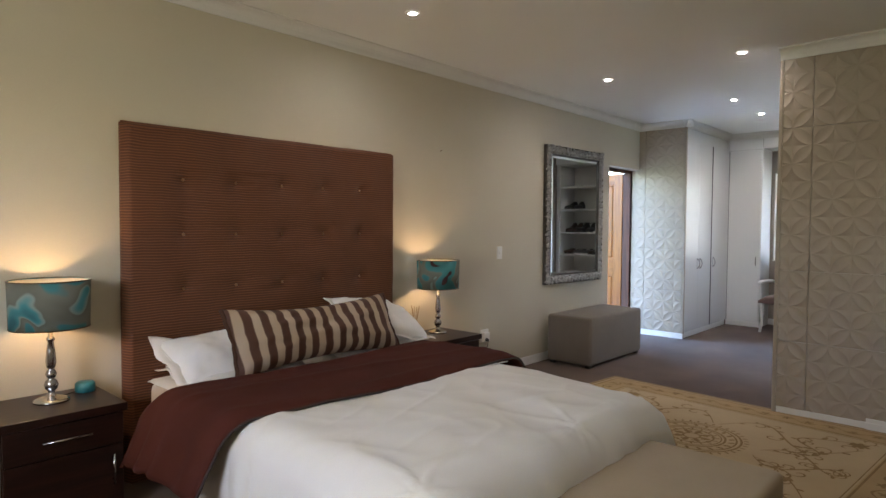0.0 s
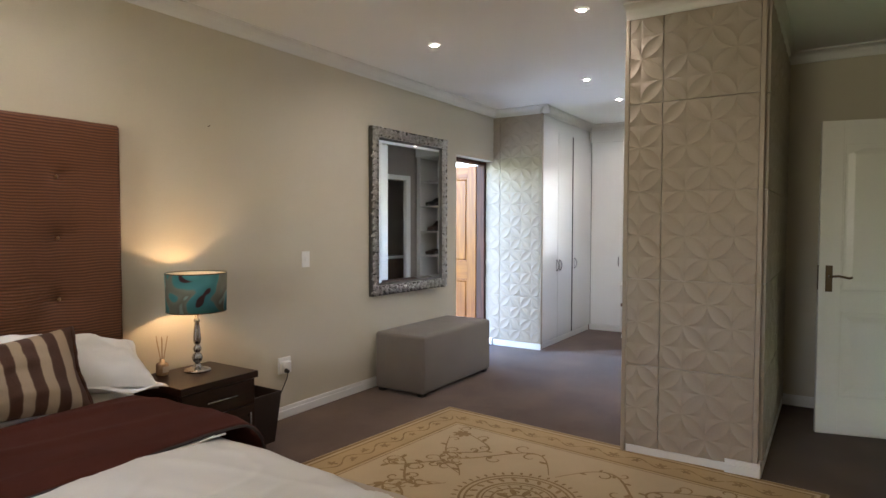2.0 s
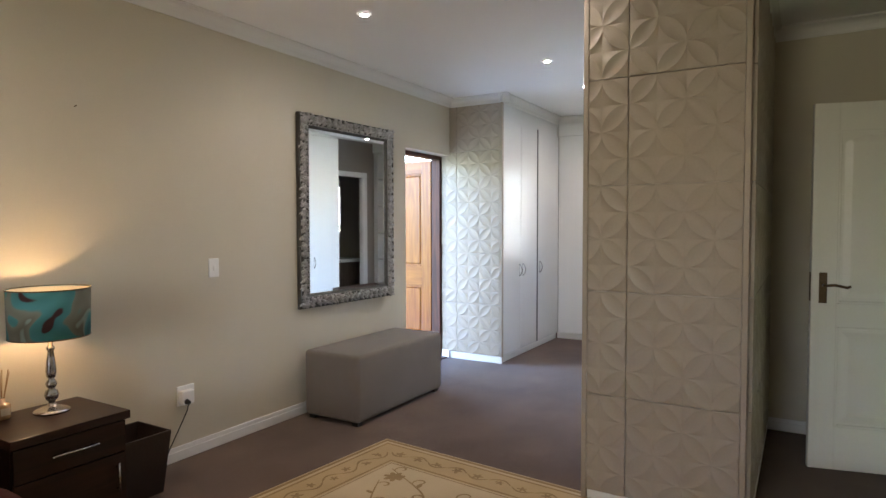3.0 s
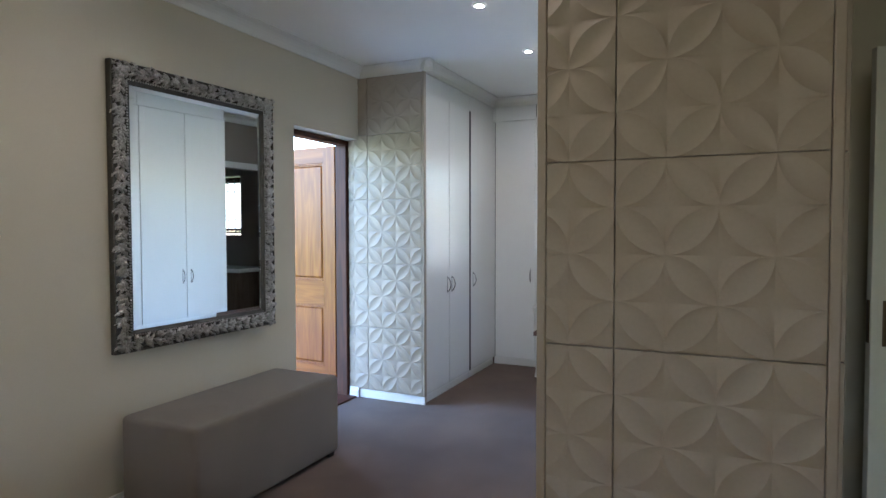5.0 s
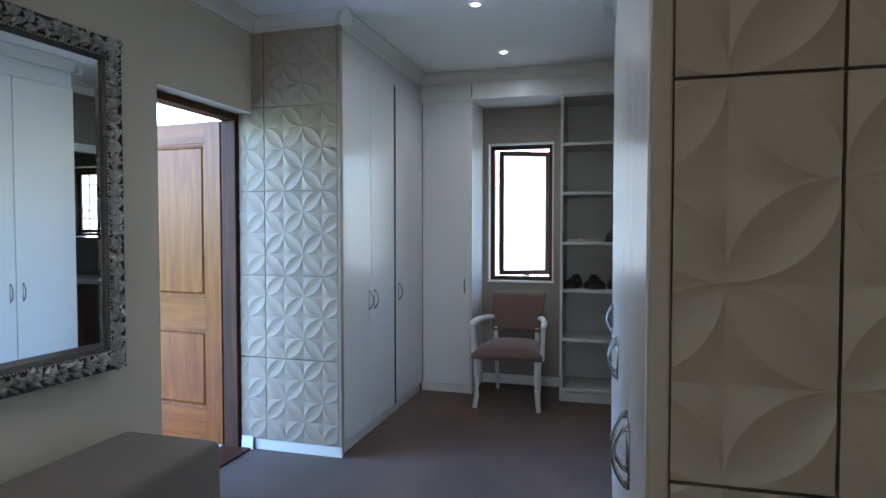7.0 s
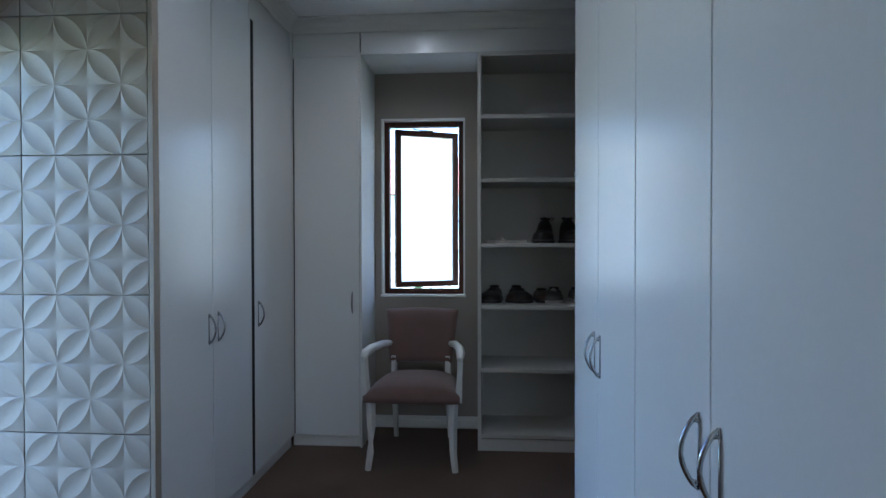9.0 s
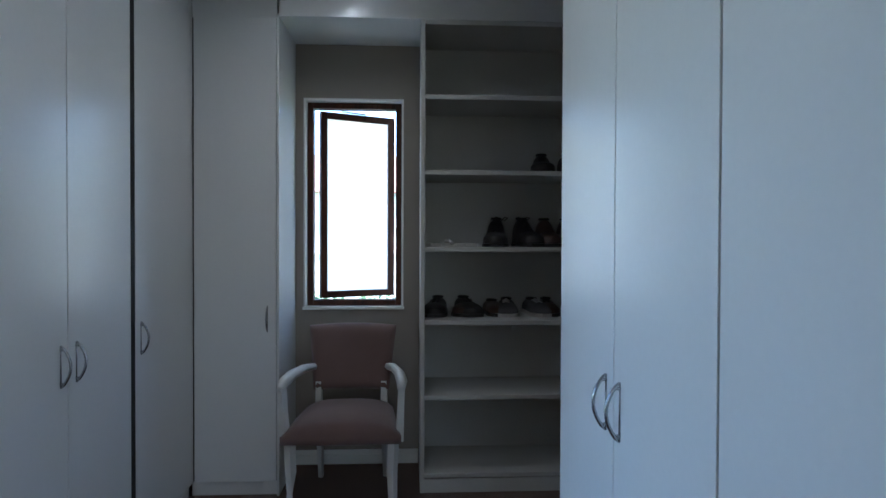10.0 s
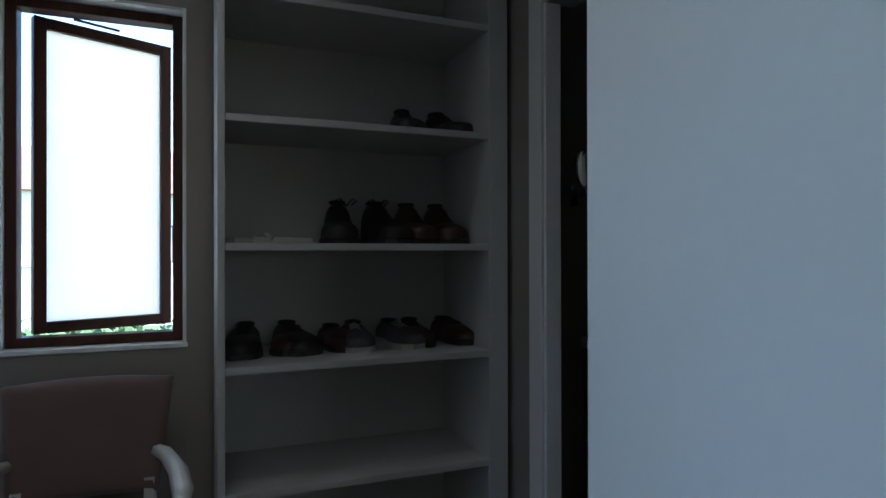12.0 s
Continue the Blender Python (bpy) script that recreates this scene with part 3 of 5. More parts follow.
# ---- bedroom ----
def headboard():
    hb = thing("headboard", pose(1.64, N - 0.012, 0), "tall copper-brown ribbed cloth headboard with deep buttons", "headboard")
    w, h, d = 1.885, 1.89, 0.085
    cols, rows = [0.314 * k for k in range(1, 6)], [1.60, 1.30, 1.0, 0.70, 0.40]

    def p(u, v):
        x, z = u * w, v * h
        e = min(x, w - x, z + 0.2, h - z)
        y = -d + 0.055 * max(0, 1 - e / 0.022) ** 3
        for bx in cols:
            for bz in rows:
                r = math.hypot(x - bx, z - bz)
                if r < 0.17:
                    y += 0.046 * (1 - r / 0.17) ** 3.0 * (1 + 0.25 * noise.noise((x * 14, z * 14, 3.0)))
        y += 0.008 * noise.noise((x * 4, z * 4, 1.0)) + 0.003 * noise.noise((x * 11, z * 13, 2.0))
        return (x, y, z)

    part("upholstery", sheet(96, 96, p), HEADBOARD, hb, "", True)
    part("frame_board", box((0.004, -d + 0.052, 0), (w - 0.004, 0.006, h - 0.004), 0.004), HEADBOARD, hb)
    for bx in cols:
        for bz in rows[:4]:
            b = part("button", lathe([(0, -0.005), (0.006, -0.004), (0.009, 0), (0.006, 0.003)], 12), BUTTON, hb, "", True)
            b.matrix_basis = pose(bx, -d + 0.030, bz, 90)


headboard()

BX0, BX1, BY0, BY1, BTOP = 1.735, 3.245, 1.74, 3.82, 0.535


def draped(u, v, x0, x1, y0, y1, top, r, drop_x, drop_y, rough, seed, hang=0.02):
    """A point of a cloth over a bed top: beyond the edges of the top it rounds over and hangs."""
    def fold(s, lo, hi, dl, dh):
        a = -dl + s * (hi - lo + dl + dh)
        length = hi - lo
        if a < 0:
            t = -a
            return (lo - r * math.sin(min(t / r, 1.5)) + 0.0, r * (1 - math.cos(min(t / r, 1.5))) + max(0, t - 1.5 * r), t)
        if a > length:
            t = a - length
            return (hi + r * math.sin(min(t / r, 1.5)), r * (1 - math.cos(min(t / r, 1.5))) + max(0, t - 1.5 * r), t)
        return (lo + a, 0.0, 0.0)

    x, dx, tx = fold(u, x0, x1, *drop_x)
    y, dy, ty = fold(v, y0, y1, *drop_y)
    n1 = noise.noise((x * 2.2 + seed, y * 2.2, seed))
    n2 = noise.noise((x * 6 + seed, y * 5, seed + 3))
    wr = abs(noise.noise((x * 4 + y * 3 + seed, y * 2 - x, seed + 7)))
    z = top - dx - dy + rough * (0.9 * n1 + 0.35 * n2) - rough * 0.5 * wr
    ripple = math.sin(y * 17 + seed) * 0.5 + math.sin(y * 29 + 1 + seed) * 0.3
    ripx = math.sin(x * 16 + seed) * 0.5 + math.sin(x * 27 + 2 + seed) * 0.3
    if tx > r:
        x += math.copysign(hang * ripple * min(1, (tx - r) / 0.15), x - (x0 + x1) / 2)
    if ty > r:
        y += math.copysign(hang * ripx * min(1, (ty - r) / 0.15), y - (y0 + y1) / 2)
    return Vector((x, y, z))


def creased(u, v):
    """The duvet: puffed, with long creases that run to the corners of the foot."""
    q = draped(u, v, BX0 - 0.03, BX1 - 0.17, BY0 - 0.0, 2.92, BTOP + 0.050 + 0.015 * u + 0.03 * math.sin(math.pi * v) * math.sin(math.pi * u), 0.12, (0.42, 0.40), (0.26, 0.0), 0.020, 4.2, 0.022)
    for (cx, cy), turn, k in (((3.22, 1.74), 0.9, 1.0), ((1.66, 1.74), -0.9, 0.8), ((2.45, 1.70), 0.1, 0.6)):
        dx, dy = q.x - cx, q.y - cy
        r = math.hypot(dx, dy)
        a = math.atan2(dy, dx)
        w = max(0.0, 1 - r / 0.85)
        q.z += k * 0.013 * w * (1 - abs(math.sin(a * 3.2 + turn + 1.5 * noise.noise((r * 3, a, 2.0))))) ** 2
    side = min(1.0, max(0.0, (q.x - 2.55) / 0.65))
    q.z -= 0.065 * side * side * min(1.0, max(0.0, (2.75 - q.y) / 0.9))
    line = noise.noise((q.x * 2.0 + 3, q.y * 5.0, 8.0))
    q.z += 0.0036 * max(0, 1 - abs(line) * 4) ** 2
    line = noise.noise((q.x * 4.0 + 7, q.y * 1.6 + q.x, 5.0))
    q.z += 0.0032 * max(0, 1 - abs(line) * 4) ** 2
    return q


def bed():
    b = thing("bed", pose(0, 0, 0), "double bed base with mattress and cream valance", "bed")
    part("base", box((BX0 + 0.02, BY0 + 0.02, 0.03), (BX1 - 0.02, BY1, 0.30), 0.02), CREAM, b, "cream cloth bed base")
    part("mattress", box((BX0, BY0, 0.30), (BX1, BY1, BTOP), 0.05, 4), CREAM, b, "cream mattress", True)
    part("fitted_sheet", sheet(40, 20, lambda u, v: draped(u, v, BX0 + 0.02, BX1 - 0.02, 2.9, BY1 - 0.02, BTOP + 0.012, 0.04, (0.03, 0.03), (0.0, 0.02), 0.004, 1.0)), LINEN, b, "white fitted sheet", True)
    duvet = thing("duvet", pose(0, 0, 0), "rumpled cream-white duvet hanging over the bed's sides", "duvet")
    part("cover", sheet(170, 150, lambda u, v: creased(u, v), -0.012), LINEN, duvet, "", True)
    part("hem", tube([creased(k / 60, 0.0) + Vector((0, -0.004, 0)) for k in range(61)], 0.007, 6), LINEN, duvet, "stitched white hem", True)
    throw = thing("bed_throw", pose(0, 0, 0), "maroon knitted throw folded across the bed", "throw")

    def tp(u, v):
        q = draped(u, v, BX0 - 0.055, BX1 - 0.07, 2.55, 3.30, BTOP + 0.090 + 0.025 * u - 0.03 * v, 0.10, (0.36, 0.28), (0.0, 0.0), 0.012, 9.1, 0.025)
        q.y += 0.04 * (0.5 - u) + 0.10 * (0.5 - u) * (1 - v) + 0.015 * math.sin(u * 9)
        q.z += 0.007 * max(0, math.sin(v * 16 + 3 * noise.noise((u * 2.5, v, 6.0)) + u * 2)) ** 3
        fall = max(0.0, 0.30 - u) / 0.30
        q.x -= 0.12 * fall ** 2
        q.y += 0.10 * fall ** 2
        if v < 0.12:
            q.z -= 0.02 * (1 - v / 0.12)
        if v > 0.9:
            q.z -= 0.03 * (v - 0.9) / 0.1
        return q

    part("cloth", sheet(90, 40, tp, -0.012), THROW, throw, "", True)
    part("hem", tube([tp(k / 70, 0.0) + Vector((0, -0.004, 0.004)) for k in range(71)], 0.006, 6), TRIM_DARK, throw, "dark bound hem", True)
    part("lining_edge", tube([tp(0.42 + 0.42 * k / 50, 0.0) + Vector((0, -0.012, -0.006)) for k in range(51)], 0.004, 6), LINEN, throw, "white lining edge", True)


bed()


def pillow(name, place, w, h, d, mat, label, flange=0.0, seed=0.0, category="pillow", sag=0.07):
    """A stuffed pillow lying in x-z with thickness along y."""
    t = thing(name, place, label, category)
    bm = bmesh.new()
    nu, nv = 34, 22
    for s in (-1, 1):
        g = []
        for i in range(nu + 1):
            row = []
            for j in range(nv + 1):
                u, v = i / nu * 2 - 1, j / nv * 2 - 1
                e = max(0.0, (1 - abs(u) ** 3.2)) ** 0.55 * max(0.0, (1 - abs(v) ** 2.6)) ** 0.55
                x, z = u * w / 2 * (1 - 0.05 * (1 - abs(v)) * abs(u) ** 3), v * h / 2 * (1 - sag * (1 - abs(u) ** 2))
                y = s * d / 2 * e + s * 0.004 + 0.030 * noise.noise((u * 2.3 + seed, v * 2.1, s + seed)) * e + 0.012 * noise.noise((u * 6 + seed, v * 5, s + seed)) * e
                row.append(bm.verts.new((x, y, z)))
            g.append(row)
        for i in range(nu):
            for j in range(nv):
                q = (g[i][j], g[i + 1][j], g[i + 1][j + 1], g[i][j + 1])
                bm.faces.new(q if s < 0 else q[::-1])
    if flange:
        def fp(u, v):
            k = 0.022 * noise.noise((u * 5 + seed, v * 5, 4.0))
            return ((u * 2 - 1) * (w / 2 + flange + k), 0.045 * noise.noise((u * 3.5 + seed, v * 3.5, 2)), (v * 2 - 1) * (h / 2 + flange + k) * (1 - 0.06 * math.sin(math.pi * u)))
        part("flange", sheet(24, 18, fp, 0.004), mat, t, "", True)
    part("cushion", bm, mat, t, "", True)
    return t


pillow("pillow", pose(2.07, 3.560, 0.655, -66), 0.64, 0.40, 0.19, LINEN, "plump white cotton pillow against the headboard", 0.035, 1.0)
pillow("pillow", pose(2.08, 3.52, 0.590, -82), 0.60, 0.40, 0.12, LINEN, "white cotton pillow lying under another", 0.035, 2.0)
pillow("pillow", pose(3.13, 3.56, 0.735, -64, 11), 0.62, 0.40, 0.17, LINEN, "plump cream-white pillow against the headboard", 0.025, 3.0)
pillow("pillow", pose(3.00, 3.58, 0.595, -84), 0.60, 0.38, 0.11, LINEN, "white cotton pillow lying under another", 0.012, 5.0)
bolster = pillow("bolster_pillow", pose(2.51, 3.38, 0.755, -26, 0, 1), 1.12, 0.375, 0.17, BOLSTER, "long brown and beige striped bolster cushion", 0.0, 4.0, "cushion", 0.24)
for sg in (-1, 1):
    part("end_trim", tube([(sg * 0.558 * (1 - 0.04 * (1 - abs(k / 8 - 1))), 0.004 * math.sin(k * 2.1), 0.186 * (k / 8 - 1)) for k in range(17)], 0.011, 8), BOLSTER_TRIM, bolster, "dark brown bound end", True)


def bedside_table(place, label):
    t = thing("bedside_table", place, label, "bedside table", "bedside tables")
    w, d, h = 0.47, 0.42, 0.535
    part("top", box((-0.012, -0.015, h - 0.038), (w + 0.012, d, h), 0.003), WENGE, t)
    part("carcass", boxes([((0, 0.02, 0.0), (0.022, d, h - 0.04)), ((w - 0.022, 0.02, 0.0), (w, d, h - 0.04)), ((0.022, d - 0.01, 0.03), (w - 0.022, d, h - 0.04)), ((0.022, 0.03, 0.05), (w - 0.022, d - 0.01, 0.07)), ((0.022, 0.04, 0.02), (w - 0.022, 0.05, 0.05))], 0.001), WENGE, t)
    dr = part("drawer", box((0.004, 0.0, h - 0.185), (w - 0.004, 0.018, h - 0.044), 0.002), WENGE, t)
    part("handle", add_tube(add_tube(tube([(0.14, -0.022, h - 0.11), (w - 0.14, -0.022, h - 0.11)], 0.005, 8), [(0.16, 0, h - 0.11), (0.16, -0.022, h - 0.11)], 0.004, 6), [(w - 0.16, 0, h - 0.11), (w - 0.16, -0.022, h - 0.11)], 0.004, 6), CHROME, dr, "slim chrome bar handle", True)
    do = part("door", box((0.004, 0.0, 0.05), (w - 0.004, 0.018, h - 0.189), 0.002), WENGE, t)
    part("handle", add_tube(add_tube(tube([(w - 0.05, -0.022, 0.17), (w - 0.05, -0.022, 0.31)], 0.005, 8), [(w - 0.05, 0, 0.19), (w - 0.05, -0.022, 0.19)], 0.004, 6), [(w - 0.05, 0, 0.29), (w - 0.05, -0.022, 0.29)], 0.004, 6), CHROME, do, "slim chrome bar handle", True)
    return t


bedside_table(pose(1.03, 3.505, 0), "dark wenge bedside table carrying a lamp and a teal clock")
bedside_table(pose(3.58, 3.455, 0), "dark wenge bedside table carrying a lamp and a reed diffuser")


def table_lamp(x, y, z0, turn, label):
    t = thing("table_lamp", pose(x, y, z0, 0, 0, turn), label, "lamp", "bedside lamps")
    prof = [(0.0, 0.0), (0.072, 0.0), (0.074, 0.008), (0.060, 0.016), (0.034, 0.022), (0.017, 0.034), (0.013, 0.048), (0.024, 0.060), (0.030, 0.078), (0.024, 0.096), (0.012, 0.106), (0.020, 0.116), (0.024, 0.128), (0.018, 0.142), (0.011, 0.150), (0.019, 0.162), (0.022, 0.185), (0.018, 0.235), (0.012, 0.275), (0.017, 0.285), (0.017, 0.295), (0.010, 0.302), (0.008, 0.36), (0.0, 0.362)]
    part("stem", lathe(prof, 28), CHROME, t, "turned silver lamp foot and stem", True)
    part("bulb_holder", lathe([(0, 0.36), (0.018, 0.36), (0.018, 0.41), (0, 0.412)], 16), PLASTIC, t, "", True)
    r0, r1, z1, z2 = 0.160, 0.165, 0.345, 0.560
    part("shade", lathe([(r0, z1), (r1, z2), (r1 - 0.003, z2), (r0 - 0.003, z1), (r0, z1)], 48), SHADE, t, "teal and grey printed drum shade, lit", True)
    part("lining", lathe([(r0 - 0.0045, z1 + 0.003), (r1 - 0.0045, z2 - 0.003), (r1 - 0.0060, z2 - 0.003), (r0 - 0.0060, z1 + 0.003), (r0 - 0.0045, z1 + 0.003)], 48), SHADE_LINING, t, "cream shade lining", True)
    for r, z in ((r0, z1), (r1, z2)):
        part("shade_ring", tube([(r * math.cos(k * math.pi / 20), r * math.sin(k * math.pi / 20), z) for k in range(40)], 0.003, 6, True), BRONZE, t, "", True)
    for k in range(3):
        a = 2 * math.pi * k / 3
        part("shade_spoke", tube([(0.012 * math.cos(a), 0.012 * math.sin(a), z1 + 0.04), (r0 * math.cos(a), r0 * math.sin(a), z1)], 0.0018, 5), BRONZE, t)
    return t


table_lamp(BEDSIDE[0][0], BEDSIDE[0][1], 0.535, 20, "silver table lamp with a teal printed drum shade, lit")
table_lamp(BEDSIDE[1][0], BEDSIDE[1][1], 0.535, 140, "silver table lamp with a teal printed drum shade, lit")

bench = thing("bed_bench", pose(1.86, 1.10, 0), "sand-coloured upholstered bench at the foot of the bed", "bench")
part("seat", box((0, 0, 0.27), (1.08, 0.58, 0.455), 0.03, 4), BENCH_CLOTH, bench, "", True)
part("box", box((0.01, 0.01, 0.03), (1.07, 0.57, 0.27), 0.01), BENCH_CLOTH, bench)

ott = thing("ottoman", pose(5.63, 3.37, 0), "long taupe woven box ottoman under the mirror", "ottoman")
part("upholstered_body", box((0, 0, 0.025), (1.11, 0.49, 0.49), 0.03, 4), OTTOMAN, ott, "", True)
for fx in (0.05, 1.06):
    for fy in (0.05, 0.44):
        part("foot", box((fx - 0.025, fy - 0.025, 0), (fx + 0.025, fy + 0.025, 0.03)), BLACK, ott)


# ---- mirror ----
def wall_mirror():
    w, h, fw = 1.09, 1.415, 0.105
    m = thing("wall_mirror", pose(5.65, N - 0.006, 0.770, 0, 0, -2.4), "large mirror in an ornate antique-silver leaf frame", "mirror")
    part("backing", box((0.02, -0.012, 0.02), (w - 0.02, 0, h - 0.02)), SILVER_DARK, m)
    g = part("glass", box((fw - 0.012, -0.020, fw - 0.012), (w - fw + 0.012, -0.014, h - fw + 0.012)), MIRROR, m, "clear mirror glass")
    bev = bmesh.new()
    b0, b1, ya, yb = fw - 0.006, fw + 0.022, -0.0205, -0.0235
    o = [bev.verts.new(p) for p in ((b0, ya, b0), (w - b0, ya, b0), (w - b0, ya, h - b0), (b0, ya, h - b0))]
    i = [bev.verts.new(p) for p in ((b1, yb, b1), (w - b1, yb, b1), (w - b1, yb, h - b1), (b1, yb, h - b1))]
    for k in range(4):
        bev.faces.new((o[k], o[(k + 1) % 4], i[(k + 1) % 4], i[k]))
    bev.faces.new(i)
    part("bevelled_face", bev, MIRROR, m, "bevelled mirror face")
    def moulding(prof):
        fr = bmesh.new()
        rings = []
        for cx, cz, sx, sz in ((0, 0, 1, 1), (w, 0, -1, 1), (w, h, -1, -1), (0, h, 1, -1)):
            rings.append([fr.verts.new((cx + sx * a, y, cz + sz * a)) for a, y in prof])
        for k in range(4):
            a, b = rings[k], rings[(k + 1) % 4]
            for q in range(len(prof) - 1):
                fr.faces.new((a[q], a[q + 1], b[q + 1], b[q]))
        return fr

    part("frame", moulding([(0.008, -0.002), (0.010, -0.030), (0.070, -0.028), (0.078, -0.033)]), SILVER_DARK, m, "tarnished silver moulding")
    part("outer_lip", moulding([(0, 0), (0, -0.032), (0.003, -0.037), (0.008, -0.036), (0.011, -0.028)]), SILVER_DARK, m, "tarnished outer lip")
    part("inner_lip", moulding([(0.078, -0.033), (0.084, -0.036), (0.090, -0.034), (0.094, -0.028), (fw, -0.022), (fw, -0.004)]), SILVER_DARK, m, "tarnished inner lip")
    # carved leaves and beads along the moulding
    leaves, beads = bmesh.new(), bmesh.new()

    def leaf(cx, cz, ang, ln, wd):
        n = 6
        u, v = Vector((math.cos(ang), 0, math.sin(ang))), Vector((-math.sin(ang), 0, math.cos(ang)))
        c = Vector((cx, -0.034, cz))
        top, l, r = [], [], []
        for q in range(n + 1):
            s = q / n
            wq = wd * math.sin(math.pi * s ** 0.8) + 0.0004
            bend = v * (0.009 * math.sin(math.pi * s))
            p = c + u * ln * (s - 0.5) + bend
            top.append(leaves.verts.new(p + Vector((0, -0.016 * math.sin(math.pi * s) - 0.002, 0))))
            l.append(leaves.verts.new(p + v * wq + Vector((0, 0.004, 0))))
            r.append(leaves.verts.new(p - v * wq + Vector((0, 0.004, 0))))
        for q in range(n):
            leaves.faces.new((l[q], top[q], top[q + 1], l[q + 1]))
            leaves.faces.new((top[q], r[q], r[q + 1], top[q + 1]))

    for side_ in range(4):
        length = w if side_ % 2 == 0 else h
        # acanthus scrolls: fans of leaves that turn over by turns
        k = int(length / 0.030)
        for q in range(k):
            mid, flip = (q + 0.5) / k * length, 1 if q % 2 else -1
            for f in range(9):
                ang = flip * (-1.5 + 3.0 * f / 8) + random.uniform(-0.35, 0.35)
                reach = random.uniform(0.008, 0.036)
                ss = mid + reach * math.cos(ang) * flip * 1.2 + random.uniform(-0.008, 0.008)
                off = min(0.068, max(0.012, 0.043 + reach * math.sin(ang) * 1.05 + random.uniform(-0.006, 0.006)))
                tilt = ang * 0.65 + 0.35 * flip + (math.pi if flip < 0 else 0) + random.uniform(-0.3, 0.3)
                if side_ == 0:
                    a = (ss, off, tilt)
                elif side_ == 1:
                    a = (w - off, ss, math.pi / 2 + tilt)
                elif side_ == 2:
                    a = (w - ss, h - off, math.pi + tilt)
                else:
                    a = (off, h - ss, -math.pi / 2 + tilt)
                if 0.008 < a[0] < w - 0.008 and 0.008 < a[1] < h - 0.008:
                    leaf(a[0], a[1], a[2], random.uniform(0.026, 0.050), random.uniform(0.0028, 0.0056))
        kb = int((length - 2 * 0.082) / 0.014)
        for q in range(kb):
            s = 0.082 + (q + 0.5) / kb * (length - 0.164)
            c = ((s, 0.082), (w - 0.082, s), (s, h - 0.082), (0.082, s))[side_]
            bmesh.ops.create_icosphere(beads, subdivisions=1, radius=0.0052, matrix=Matrix.Translation((c[0], -0.037, c[1])))
    part("carved_leaves", leaves, SILVER, m, "bright silver carved leaves", True)
    part("bead_moulding", beads, SILVER, m, "silver beading", True)


wall_mirror()

# ---- garden door ----
def panel_door(place, w, h, d, mat, rail_mat, label, rails, stile, name="door_1", arch=0.0, f0=0.03, f1=0.065):
    """A panelled door leaf standing on z=0, hinge edge at x=0, thickness along y. rails: (z0, z1) of the openings."""
    t = thing(name, place, label, "door", kind="structure")
    part("stile", box((0, 0, 0), (stile, d, h), 0.003), mat, t)
    part("stile", box((w - stile, 0, 0), (w, d, h), 0.003), mat, t)
    zs = [0.0]
    for z0, z1 in rails:
        part("rail", box((stile, 0.001, zs[-1]), (w - stile, d - 0.001, z0), 0.002), rail_mat, t)
        zs.append(z1)
        a, b = stile, w - stile
        pb = box((a, d * 0.36, z0), (b, d * 0.64, z1))
        for s in (0, 1):
            y = 0.005 if s == 0 else d - 0.005
            y2 = d * 0.36 if s == 0 else d * 0.64
            o = [pb.verts.new((x, y2, z)) for x, z in ((a + f0, z0 + f0), (b - f0, z0 + f0), (b - f0, z1 - f0), (a + f0, z1 - f0))]
            i = [pb.verts.new((x, y, z)) for x, z in ((a + f1, z0 + f1), (b - f1, z0 + f1), (b - f1, z1 - f1), (a + f1, z1 - f1))]
            for k in range(4):
                pb.faces.new((o[k], o[(k + 1) % 4], i[(k + 1) % 4], i[k]))
            pb.faces.new(i)
        part("panel", pb, mat, t)
        beads = bmesh.new()
        for s in (0, 1):
            ya, yb = (0.0015, 0.013) if s == 0 else (d - 0.013, d - 0.0015)
            for lo, hi in (((a, ya, z0), (a + 0.014, yb, z1)), ((b - 0.014, ya, z0), (b, yb, z1)), ((a + 0.014, ya, z0), (b - 0.014, yb, z0 + 0.014)), ((a + 0.014, ya, z1 - 0.014), (b - 0.014, yb, z1))):
                add_box(beads, lo, hi, 0.004, 2)
        part("moulding", beads, mat, t)
    if arch:
        a, b, z1 = stile, w - stile, rails[-1][1]
        ab = bmesh.new()
        cols = []
        for k in range(17):
            u = k / 16
            low = z1 - 0.004 - arch * (2 * u - 1) ** 2
            cols.append([ab.verts.new((a + (b - a) * u, y, z)) for y, z in ((0.0025, z1), (0.0025, low), (d - 0.0025, low), (d - 0.0025, z1))])
        for c0, c1 in zip(cols, cols[1:]):
            for q in range(4):
                ab.faces.new((c0[q], c0[(q + 1) % 4], c1[(q + 1) % 4], c1[q]))
        part("arched_rail", ab, rail_mat, t)
    part("rail", box((stile, 0.001, zs[-1]), (w - stile, d - 0.001, h), 0.002), rail_mat, t)
    return t


gd = panel_door(pose(7.868, N + 0.205, 0.015, 0, 0, 85), 0.81, 2.03, 0.042, TEAK, TEAK_RAIL, "open varnished hardwood panel door to the garden", [(0.215, 0.718), (0.925, 1.900)], 0.118, name="door_garden", f0=0.022, f1=0.034)
for z in (0.25, 1.05, 1.8):
    hg = part("hinge", lathe([(0, -0.05), (0.008, -0.05), (0.008, 0.05), (0, 0.05)], 10), BRONZE, gd, "brass hinge", True)
    hg.matrix_basis = pose(-0.006, 0.004, z)

